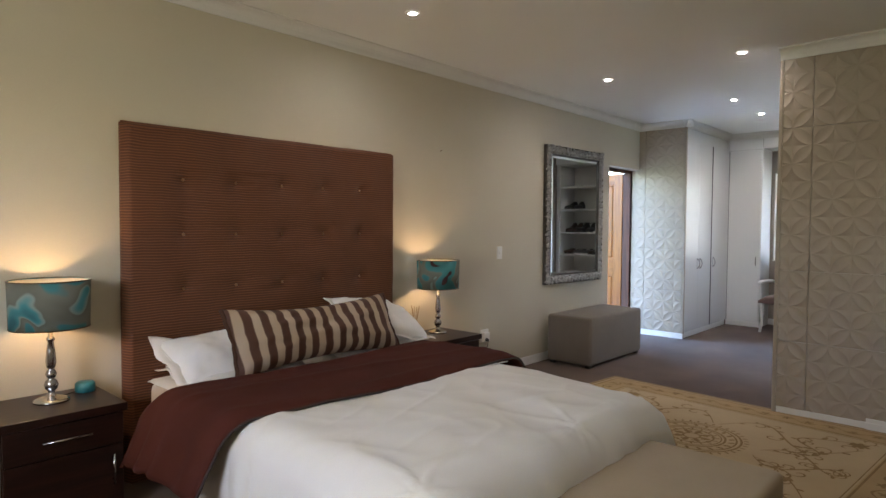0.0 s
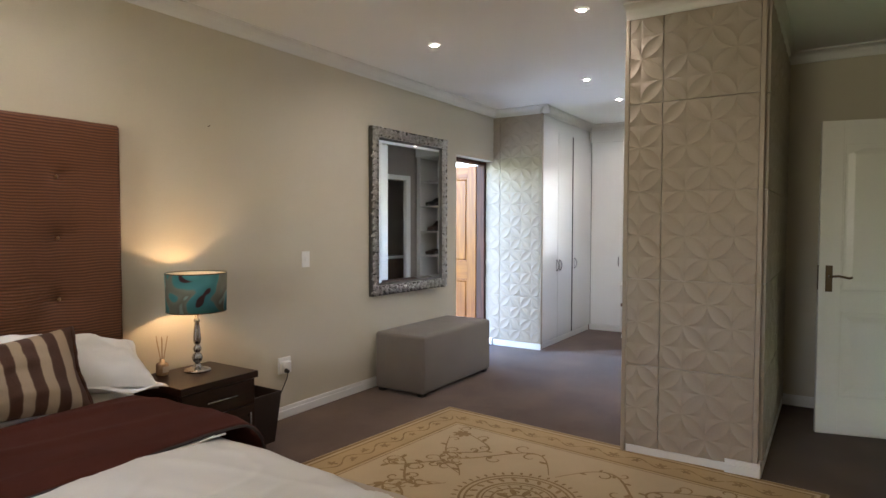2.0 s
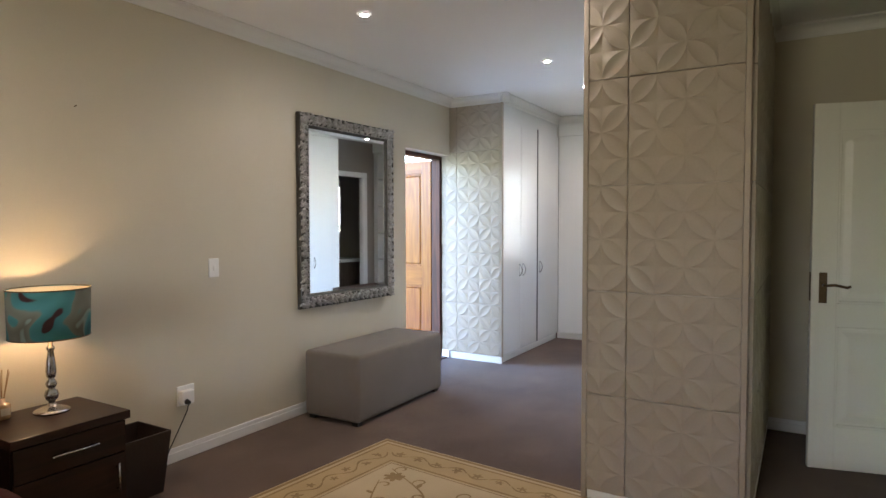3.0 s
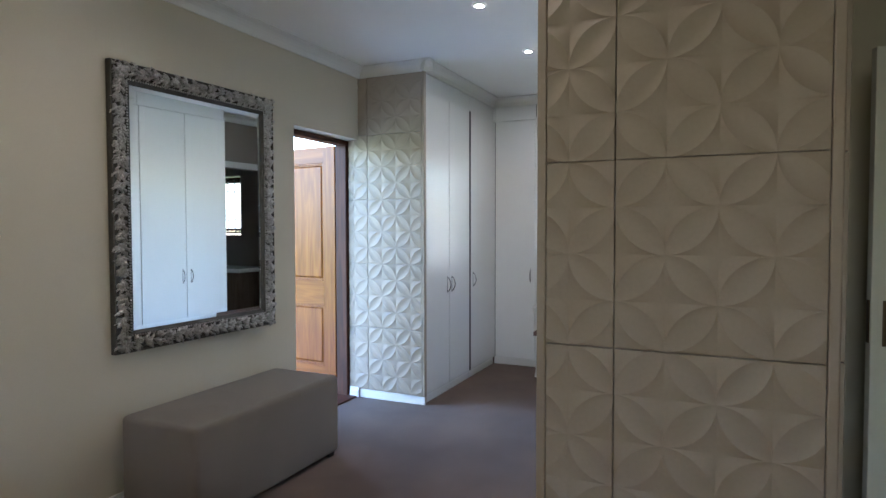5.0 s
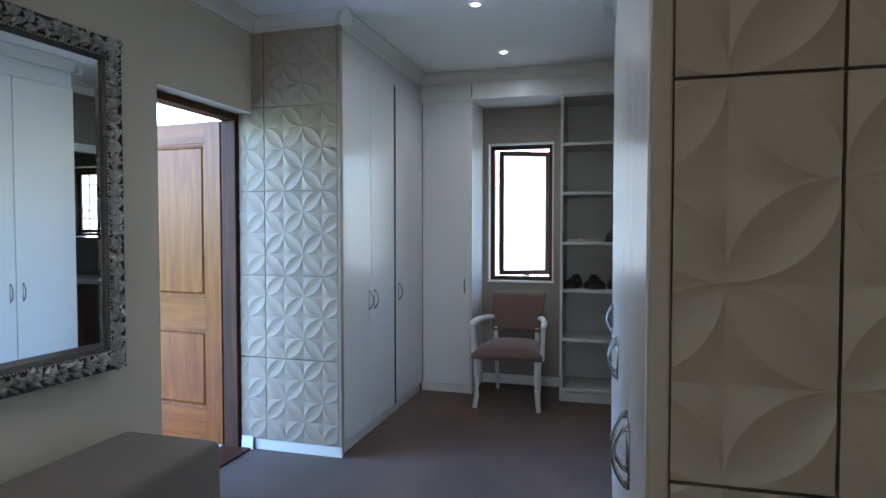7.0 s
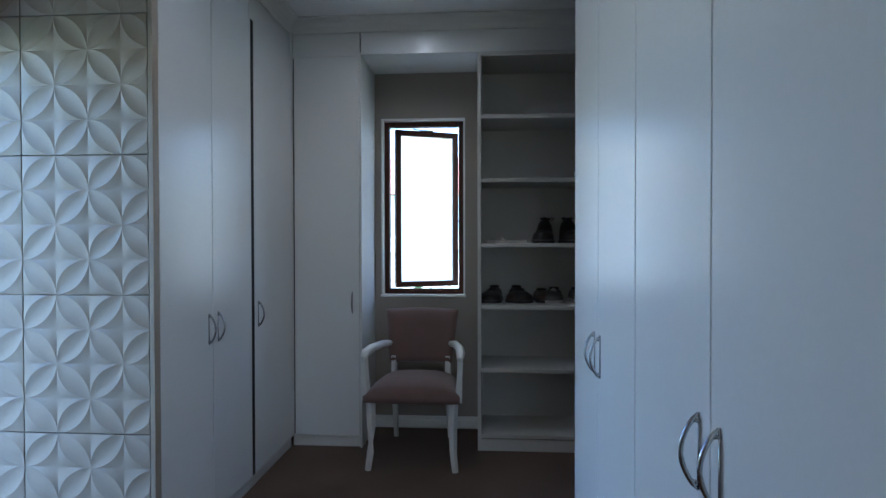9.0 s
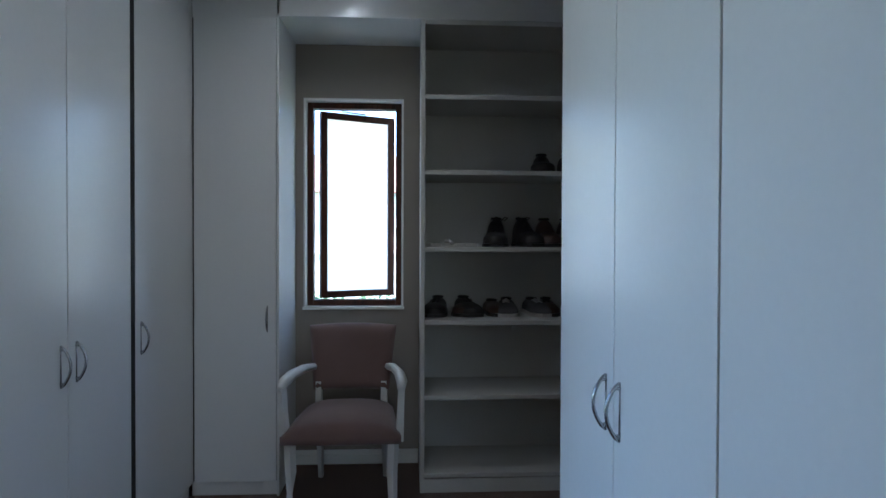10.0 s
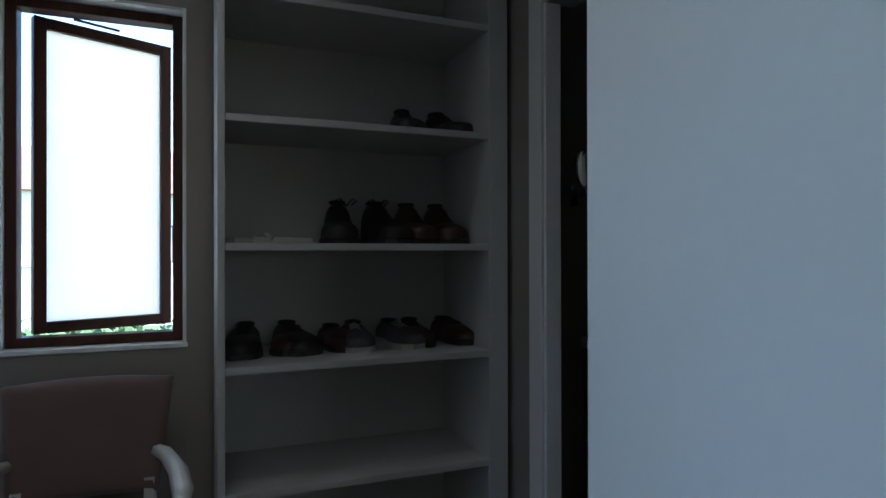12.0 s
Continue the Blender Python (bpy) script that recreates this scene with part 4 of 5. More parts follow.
# white door standing open in the passage; its hinge edge is at the south wall
leaf_dir = math.degrees(math.atan2(0.772 + 0.03, 6.41 - 6.60))
wd = panel_door(pose(6.600, -0.03, 0.01, 0, 0, leaf_dir), 0.822, 2.03, 0.040, WHITE_DOOR, WHITE_DOOR, "white panelled door standing open with bronze lever handle", [(0.24, 0.80), (0.93, 1.88)], 0.125, name="door_white", arch=0.075)
for s, y in ((1, 0.040), (-1, 0.0)):
    pl = part("handle_plate", box((0.745, y if s > 0 else y - 0.008, 0.93), (0.785, y + 0.008 if s > 0 else y, 1.10), 0.003), BRONZE, wd, "aged bronze back plate")
    part("lever", tube([(0.765, y, 1.03), (0.765, y + s * 0.045, 1.03), (0.72, y + s * 0.05, 1.035), (0.66, y + s * 0.05, 1.022), (0.645, y + s * 0.05, 1.03)], 0.0075, 8), BRONZE, pl, "curved bronze lever", True)
part("lock_plate", box((0.8215, 0.010, 0.94), (0.8245, 0.030, 1.10)), BRONZE, wd)
structure("trim_white_door_frame", boxes([((5.74, S - 0.12, 0), (5.77, S + 0.004, 2.06)), ((6.60, S - 0.12, 0), (6.62, S - 0.01, 2.06)), ((5.67, S, 0), (5.74, S + 0.016, 2.13)), ((6.645, S, 0), (6.70, S + 0.016, 2.13)), ((5.74, S, 2.06), (6.645, S + 0.016, 2.13))], 0.003), SKIRT, "white painted door frame", "door frame")


# ---- windows ----
def casement(name, y0, y1, z0, z1, open_deg, pane, label, bars=False):
    """Dark hardwood casement in the east wall; the sash swings outwards, hinge at the north side."""
    t = thing(name, pose(E_ + 0.055, 0, 0), label, "window", kind="structure")
    f = 0.034
    y0, y1, z0, z1 = y0 + 0.013, y1 - 0.013, z0 + 0.013, z1 - 0.013
    part("window_frame", boxes([((0, y0, z0), (0.07, y0 + f, z1)), ((0, y1 - f, z0), (0.07, y1, z1)), ((0, y0 + f, z0), (0.07, y1 - f, z0 + f)), ((0, y0 + f, z1 - f), (0.07, y1 - f, z1))], 0.003), TEAK_DARK, t)
    w, h = (y1 - y0) - 2 * f - 0.006, (z1 - z0) - 2 * f - 0.006
    sw = 0.040
    sash = part("sash", boxes([((0, 0, 0), (0.04, sw, h)), ((0, w - sw, 0), (0.04, w, h)), ((0, sw, 0), (0.04, w - sw, sw)), ((0, sw, h - sw), (0.04, w - sw, h))], 0.003), TEAK_DARK, t, "open dark hardwood sash" if open_deg else "")
    shift = 0.034 if open_deg else 0.0
    sash.matrix_basis = pose(0.03 + shift * 0.9, y1 - f - 0.003 - shift, z0 + f + 0.003, 0, 0, 180 + open_deg) @ pose(-0.04, 0, 0)
    g = part("pane", box((0.017, sw - 0.004, sw - 0.004), (0.022, w - sw + 0.004, h - sw + 0.004)), pane, sash, "frosted white pane")
    if open_deg:
        st = part("stay", box((0.0, w - sw * 0.7, h * 0.36), (-0.014, w - sw * 0.3, h * 0.48), 0.002), BRONZE, sash, "bronze casement latch")
        bar = part("friction_stay", tube([(0.05, y1 - f - 0.16, z1 - f - 0.008), (0.10, y1 - f - 0.30, z1 - f - 0.014)], 0.005, 6), BRONZE, t)
    if bars:
        b = bmesh.new()
        k = 4
        for q in range(1, k):
            y = y0 + (y1 - y0) * q / k
            add_tube(b, [(-0.02, y, z0 + 0.01), (-0.02, y, z1 - 0.01)], 0.006, 6)
        for z in (z0 + 0.2, z1 - 0.2):
            add_tube(b, [(-0.02, y0, z), (-0.02, y1, z)], 0.006, 6)
        part("burglar_bars", b, BLACK, t, "black wrought burglar bars")
        sc = bmesh.new()
        zc = (z0 + z1) / 2 - 0.1
        for q in range(k):
            yc = y0 + (y1 - y0) * (q + 0.5) / k
            add_tube(sc, [(-0.02, yc, zc - 0.09), (-0.02, yc + 0.05, zc), (-0.02, yc, zc + 0.09), (-0.02, yc - 0.05, zc)], 0.005, 6, True)
        part("bar_scroll", sc, BLACK, t, "diamond scroll of the bars")
    return t


casement("window_1", WY0, WY1, WZ0, WZ1, 25, FROST, "dark hardwood casement with a frosted pane, ajar")
casement("window_2", BW0, BW1, BZ0, BZ1, 0, FROST, "dark bathroom casement behind black burglar bars", True)

# ---- downlights ----
def downlight(x, y):
    t = thing("downlight", pose(x, y, H - 0.001), "round recessed ceiling downlight, switched on", "downlight", "ceiling downlights")
    part("bezel", lathe([(0.022, -0.004), (0.024, -0.009), (0.039, -0.007), (0.042, 0.0), (0.022, 0.0), (0.022, -0.004)], 28), PLASTIC, t, "white ring", True)
    part("lens", lathe([(0.0, -0.003), (0.0215, -0.003), (0.0215, 0.0), (0.0, 0.0)], 24), GLOW, t, "glowing lens", True)


for x, y in DOWNLIGHTS:
    downlight(x, y)

# ---- dressing area ----
SHELF_Z = (0.10, 0.505, 0.893, 1.272, 1.668, 2.055)


def shoe_shelves():
    y0, y1, d = 1.222, 2.204, E_ - BX - 0.004
    t = thing("shoe_shelf", pose(BX, y0, 0), "tall open white shoe shelf, half full", "shelf")
    w = y1 - y0
    part("side_panel", box((0, 0, 0), (d, 0.075, 2.437), 0.002), SHELF_SHADED_WHITE, t)
    part("side_panel", box((0, w - 0.022, 0), (d, w, 2.437), 0.002), SHELF_SHADED_WHITE, t)
    part("back_panel", box((d - 0.012, 0.022, 0), (d, w - 0.022, 2.437)), SHELF_SHADED_WHITE, t)
    part("plinth", box((0.004, 0.022, 0), (0.02, w - 0.022, SHELF_Z[0] - 0.03), 0.001), SHELF_SHADED_WHITE, t)
    part("top_board", box((0.004, 0.075, 2.413), (d - 0.012, w - 0.022, 2.436), 0.002), SHELF_SHADED_WHITE, t)
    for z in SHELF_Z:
        part("shelf_board", box((0.004, 0.022, z - 0.024), (d - 0.012, w - 0.022, z), 0.003), SHELF_SHADED_WHITE, t)


shoe_shelves()


def shoe(place, length, mat, label, high=0.0, lace=True, group="shoes on the shelf", wide=1.24):
    """A shoe with its toe along +x."""
    t = thing("shoe", place, label, "shoe", group)
    half = [(0.0, 0.034), (0.08, 0.043), (0.22, 0.044), (0.40, 0.046), (0.60, 0.054), (0.78, 0.056), (0.92, 0.045), (1.0, 0.018)]

    def width(s):
        for (a, wa), (b, wb) in zip(half, half[1:]):
            if a <= s <= b:
                k = (s - a) / (b - a)
                return wide * (wa + (wb - wa) * k)
        return 0.012

    def rise(s):
        return 0.048 + high if s < 0.26 else 0.048 + high - (0.002 + high * 0.8) * min(1, (s - 0.26) / 0.30) - 0.020 * max(0, (s - 0.62) / 0.38) ** 1.5

    sole = bmesh.new()
    n = 22
    lower, upper = [], []
    for k in range(2 * n):
        s = k / n if k < n else (2 * n - k) / n
        sg = 1 if k < n else -1
        wv = width(min(1, s)) + 0.003
        lower.append(sole.verts.new((s * length, sg * wv, 0)))
        upper.append(sole.verts.new((s * length, sg * wv, 0.018)))
    for k in range(2 * n):
        sole.faces.new((lower[k], lower[(k + 1) % (2 * n)], upper[(k + 1) % (2 * n)], upper[k]))
    sole.faces.new(lower)
    sole.faces.new(upper)
    part("sole", sole, SOLE if mat is SHOE_GREY else SHOE_BLACK, t, "")
    up = bmesh.new()
    rings = []
    for i in range(19):
        s = i / 18
        top = rise(s)
        wv = width(s) * (0.98 if s > 0.02 else 0.8)
        ring = []
        for k in range(12):
            a = math.pi * k / 11
            ring.append(up.verts.new((s * length + (0.004 if s == 0 else 0), wv * math.cos(a) * (1 - 0.10 * math.sin(a) * (s < 0.5)), 0.02 + top * math.sin(a) ** 0.55)))
        rings.append(ring)
    for a, b in zip(rings, rings[1:]):
        for k in range(11):
            up.faces.new((a[k], a[k + 1], b[k + 1], b[k]))
    up.faces.new(rings[0])
    up.faces.new(rings[-1])
    part("upper", up, mat, t, "", True)
    collar = [(length * (0.13 + 0.12 * math.cos(a)), 0.026 * math.sin(a), 0.070 + high) for a in [2 * math.pi * k / 14 for k in range(14)]]
    part("collar", tube(collar, 0.007, 6, True), SHOE_BLACK, t, "", True)
    if lace:
        lb = bmesh.new()
        for q in range(4):
            s = 0.34 + 0.075 * q
            z = 0.024 + rise(s)
            add_tube(lb, [(s * length, -0.02, z - 0.006), (s * length, 0, z + 0.004), (s * length, 0.02, z - 0.006)], 0.003, 5)
        part("laces", lb, SOLE if mat is SHOE_GREY else SHOE_BLACK, t, "", True)
    return t


def pair(y, z, length, mat, label, high=0.0, lace=True, x=9.86, skew=9.0):
    for dy, k in ((-0.067, 1), (0.067, -1)):
        shoe(pose(x, y + dy, z, 0, 0, 180 + k * skew), length, mat, label, high, lace)


pair(1.43, SHELF_Z[4], 0.28, SHOE_BLACK, "black leather shoe on an upper shelf", 0.062)
pair(1.69, SHELF_Z[3], 0.29, SHOE_BLACK, "black laced ankle boot with a looped bow", 0.090)
for y in (1.36, 1.485):
    shoe(pose(9.86, y, SHELF_Z[3], 0, 0, 180), 0.27, SHOE_BROWN, "brown leather slip-on half boot", 0.088, False)
pair(2.025, SHELF_Z[2], 0.29, SHOE_BLACK, "worn dark leather boot on the shelf", 0.02)
pair(1.86, SHELF_Z[2], 0.27, SHOE_BROWN, "low brown slipper shoe", 0.0, False)
pair(1.63, SHELF_Z[2], 0.29, SHOE_GREY, "grey running shoe with a pale sole", 0.01)
pair(1.40, SHELF_Z[2], 0.28, SHOE_BROWN, "reddish-brown laced leather shoe", 0.01)

for y in (1.628, 1.752):
    bw = thing("boot_lace_bow", pose(9.72, y, SHELF_Z[3] + 0.140), "black lace bow on a boot", "shoelace")
    for sg in (-1, 1):
        part("loop", tube([(0, 0, 0), (-0.006, sg * 0.022, 0.026), (-0.004, sg * 0.040, 0.022), (0, sg * 0.020, 0.004)], 0.003, 6), SHOE_BLACK, bw, "", True)


def sandals(x, y, z, turn):
    t = thing("slipper", pose(x, y, z, 0, 0, turn), "flat pale rubber slipper lying on the shelf", "slipper", "slippers on the shelf")
    prof = [(0.0, 0.022), (0.06, 0.034), (0.12, 0.031), (0.19, 0.043), (0.245, 0.032), (0.265, 0.008)]
    bm = bmesh.new()
    lo, hi = [], []
    for s, wv in [(a, b) for a, b in prof] + [(a, -b) for a, b in reversed(prof)]:
        lo.append(bm.verts.new((s, wv, 0)))
        hi.append(bm.verts.new((s, wv, 0.02)))
    m = len(lo)
    for k in range(m):
        bm.faces.new((lo[k], lo[(k + 1) % m], hi[(k + 1) % m], hi[k]))
    bm.faces.new(lo)
    bm.faces.new(hi)
    part("sole", bm, SOLE, t)
    part("strap", tube([(0.13, -0.036, 0.016), (0.15, -0.02, 0.030), (0.15, 0.02, 0.030), (0.13, 0.036, 0.016)], 0.009, 8), SOLE, t, "", True)


sandals(9.58, 1.90, SHELF_Z[3], 84)
sandals(9.68, 1.91, SHELF_Z[3], 97)


def armchair():
    t = thing("armchair", pose(9.10, 2.567, 0), "white wooden armchair with mauve-brown upholstery below the window", "armchair")
    hw = 0.256
    for sg in (-1, 1):
        # front leg runs up into the arm post, sabre-curved
        pts = [(-0.012, sg * (hw - 0.010), 0.0), (0.004, sg * (hw - 0.022), 0.10), (0.014, sg * (hw - 0.026), 0.25), (0.016, sg * (hw - 0.020), 0.40)]
        part("front_leg", tube(pts, [0.017, 0.020, 0.025, 0.027], 4), CHAIR_WHITE, t, "white tapered leg")
        part("arm_post", tube([(0.040, sg * (hw + 0.004), 0.38), (0.034, sg * (hw + 0.012), 0.52), (0.020, sg * (hw + 0.016), 0.628)], [0.026, 0.021, 0.022], 4), CHAIR_WHITE, t, "white arm post")
        arm = [(0.002, sg * (hw + 0.016), 0.632), (0.06, sg * (hw + 0.018), 0.646), (0.20, sg * (hw + 0.004), 0.654), (0.36, sg * (hw - 0.030), 0.652), (0.455, sg * (hw - 0.062), 0.640)]
        part("armrest", tube(arm, [0.020, 0.026, 0.026, 0.023, 0.019], 6), CHAIR_WHITE, t, "white painted armrest", True)
        part("back_leg", tube([(0.60, sg * 0.178, 0.0), (0.545, sg * 0.175, 0.20), (0.490, sg * 0.172, 0.42), (0.475, sg * 0.172, 0.56)], [0.016, 0.020, 0.023, 0.020], 4), CHAIR_WHITE, t, "white splayed back leg")

    def seat_point(s):
        def p(u, v):
            x, y = u * 2 - 1, v * 2 - 1
            dome = max(0, (1 - abs(x) ** 3)) ** 0.5 * max(0, (1 - abs(y) ** 3)) ** 0.5
            wide = hw + 0.016 - 0.055 * u
            z = 0.402 + (0.075 if s > 0 else -0.022) * dome + (0.018 if s > 0 else -0.018)
            return (-0.018 + 0.50 * u + 0.006 * x, y * wide, z)
        return p

    bm = sheet(20, 20, seat_point(1))
    low = sheet(20, 20, seat_point(-1))
    me = bpy.data.meshes.new("tmp")
    low.to_mesh(me)
    low.free()
    bm.from_mesh(me)
    bpy.data.meshes.remove(me)
    bnd = [e for e in bm.edges if e.is_boundary]
    bmesh.ops.bridge_loops(bm, edges=bnd)
    part("seat", bm, CHAIR_CLOTH, t, "domed mauve upholstered seat", True)

    def back_point(s):
        def p(u, v):
            y = (u * 2 - 1) * (0.198 + 0.038 * v)
            z = 0.515 + 0.335 * v - 0.010 * (u * 2 - 1) ** 2 * v
            x = 0.465 + 0.115 * v + 0.030 * (1 - (u * 2 - 1) ** 2)
            e = max(0, 1 - abs(u * 2 - 1) ** 6) ** 0.5 * max(0, 1 - abs(v * 2 - 1) ** 6) ** 0.5
            return (x + s * 0.030 * e + s * 0.004, y, z)
        return p

    bm = sheet(18, 16, back_point(1))
    other = sheet(18, 16, back_point(-1))
    me = bpy.data.meshes.new("tmp")
    other.to_mesh(me)
    other.free()
    bm.from_mesh(me)
    bpy.data.meshes.remove(me)
    bmesh.ops.bridge_loops(bm, edges=[e for e in bm.edges if e.is_boundary])
    part("backrest", bm, CHAIR_CLOTH, t, "padded mauve backrest", True)


armchair()

# ---- bathroom seen through its doorway and in the mirror ----
van = thing("vanity_unit", pose(9.38, -0.75, 0), "brown wooden vanity cabinet with a white basin top", "vanity unit")
part("cabinet", box((0, 0, 0.02), (0.50, 1.35, 0.80), 0.004), VANITY, van)
part("basin_top", box((-0.02, -0.02, 0.80), (0.505, 1.37, 0.85), 0.008), CERAMIC, van, "white basin top")
sm = thing("shaving_mirror", pose(9.885, 0.656, 1.61), "round chrome shaving mirror on a swing arm", "mirror")
part("wall_plate", box((-0.012, -0.02, -0.16), (0.0, 0.02, -0.06), 0.003), CHROME, sm)
part("arm", tube([(-0.012, 0, -0.11), (-0.05, -0.01, -0.11), (-0.09, 0.0, -0.10), (-0.09, 0.0, -0.08)], 0.006, 8), CHROME, sm, "", True)
disc = part("mirror_disc", lathe([(0, -0.004), (0.082, -0.004), (0.082, 0.004), (0, 0.004)], 32), MIRROR, sm, "round magnifying mirror")
disc.matrix_basis = pose(-0.09, 0.0, 0.0, 0, -88, 31)
rim = part("rim", tube([(0.085 * math.cos(k * math.pi / 16), 0.085 * math.sin(k * math.pi / 16), 0) for k in range(32)], 0.007, 8, True), CHROME, sm, "", True)
rim.matrix_basis = pose(-0.09, 0.0, 0.0, 0, -88, 31)
tw = thing("towel", pose(9.16, -2.47, 0.75), "dark towel hanging on the bathroom wall", "towel")
part("cloth", sheet(16, 12, lambda u, v: (u * 0.5 + 0.1, 0.012 * math.sin(u * 22) + 0.01, v * 0.8), 0.012), OTTOMAN, tw, "", True)

# ---- bedroom small things ----
sw = thing("light_switch", pose(4.93, N, 1.115), "white wall light switch beside the bed", "light switch")
part("plate", box((-0.037, -0.009, -0.058), (0.037, 0, 0.058), 0.003), PLASTIC, sw)
part("rocker", box((-0.010, -0.014, -0.016), (0.010, -0.008, 0.016), 0.002), PLASTIC, sw)

so = thing("wall_socket", pose(4.715, N, 0.375), "white wall socket with a black plug and cord", "socket")
part("plate", box((-0.058, -0.010, -0.058), (0.058, 0, 0.058), 0.004), PLASTIC, so)
part("adaptor", box((-0.050, -0.048, -0.050), (0.030, -0.010, 0.034), 0.008), PLASTIC, so, "white plug adaptor")
part("socket_hole", boxes([((0.036, -0.0115, -0.012), (0.042, -0.009, 0.004)), ((0.046, -0.0115, -0.012), (0.052, -0.009, 0.004))]), BLACK, so)
part("plug", tube([(-0.025, -0.046, -0.028), (-0.028, -0.075, -0.030)], [0.016, 0.012], 10), BLACK, so, "black plug")
part("cord", tube([(-0.028, -0.072, -0.030), (-0.05, -0.085, -0.07), (-0.10, -0.08, -0.16), (-0.15, -0.06, -0.27), (-0.19, -0.05, -0.368), (-0.45, -0.05, -0.370)], 0.0035, 6), BLACK, so, "", True)

wb = thing("waste_bin", pose(4.10, 3.60, 0), "square dark leatherette waste bin, tapered", "waste bin")
bmw = bmesh.new()
def frustum(bm, x0, x1, y0, y1, z0, a0, a1, b0, b1, z1):
    lo = [bm.verts.new(p) for p in ((x0, y0, z0), (x1, y0, z0), (x1, y1, z0), (x0, y1, z0))]
    hi = [bm.verts.new(p) for p in ((a0, b0, z1), (a1, b0, z1), (a1, b1, z1), (a0, b1, z1))]
    for k in range(4):
        bm.faces.new((lo[k], lo[(k + 1) % 4], hi[(k + 1) % 4], hi[k]))
    return lo, hi
lo, hi = frustum(bmw, 0.03, 0.25, 0.03, 0.25, 0, 0, 0.28, 0, 0.28, 0.315)
bmw.faces.new(lo)
lo2, hi2 = frustum(bmw, 0.038, 0.242, 0.038, 0.242, 0.012, 0.010, 0.270, 0.010, 0.270, 0.315)
bmw.faces.new(lo2)
for k in range(4):
    bmw.faces.new((hi[k], hi[(k + 1) % 4], hi2[(k + 1) % 4], hi2[k]))
part("bin_body", bmw, BIN, wb)
part("rim", boxes([((0, 0, 0.305), (0.28, 0.010, 0.322)), ((0, 0.27, 0.305), (0.28, 0.28, 0.322)), ((0, 0.010, 0.305), (0.010, 0.27, 0.322)), ((0.27, 0.010, 0.305), (0.28, 0.27, 0.322))], 0.002), BIN, wb)

df = thing("reed_diffuser", pose(3.70, 3.80, 0.535), "glass reed diffuser with rattan sticks", "diffuser")
part("bottle", lathe([(0, 0), (0.030, 0), (0.032, 0.006), (0.032, 0.058), (0.026, 0.068), (0.013, 0.072), (0.013, 0.088), (0, 0.088)], 20), BOTTLE, df, "amber glass bottle", True)
part("label_patch", box((-0.018, -0.0335, 0.018), (0.018, -0.031, 0.05)), CREAM, df, "pale paper label")
for k in range(6):
    a = k * 1.05
    part("reed", tube([(0.004 * math.cos(a), 0.004 * math.sin(a), 0.06), (0.032 * math.cos(a), 0.032 * math.sin(a), 0.20 + 0.008 * (k % 3))], 0.0018, 5), REED, df)

ck = thing("alarm_clock", pose(1.44, 3.83, 0.535), "small round teal alarm clock with a cable", "clock")
part("case", lathe([(0, 0), (0.042, 0), (0.046, 0.006), (0.044, 0.040), (0.036, 0.048), (0, 0.050)], 24), TEAL_CLOCK, ck, "", True)
part("cable", tube([(-0.045, 0, 0.006), (-0.09, -0.02, 0.004), (-0.12, -0.015, 0.004), (-0.17, 0.02, 0.004)], 0.003, 6), BLACK, ck, "", True)

nail = thing("picture_nail", pose(4.117, N, 1.969), "small bare nail in the beige wall", "nail")
part("shank", tube([(0, 0, 0), (0, -0.02, 0.004)], 0.003, 6), BRONZE, nail)

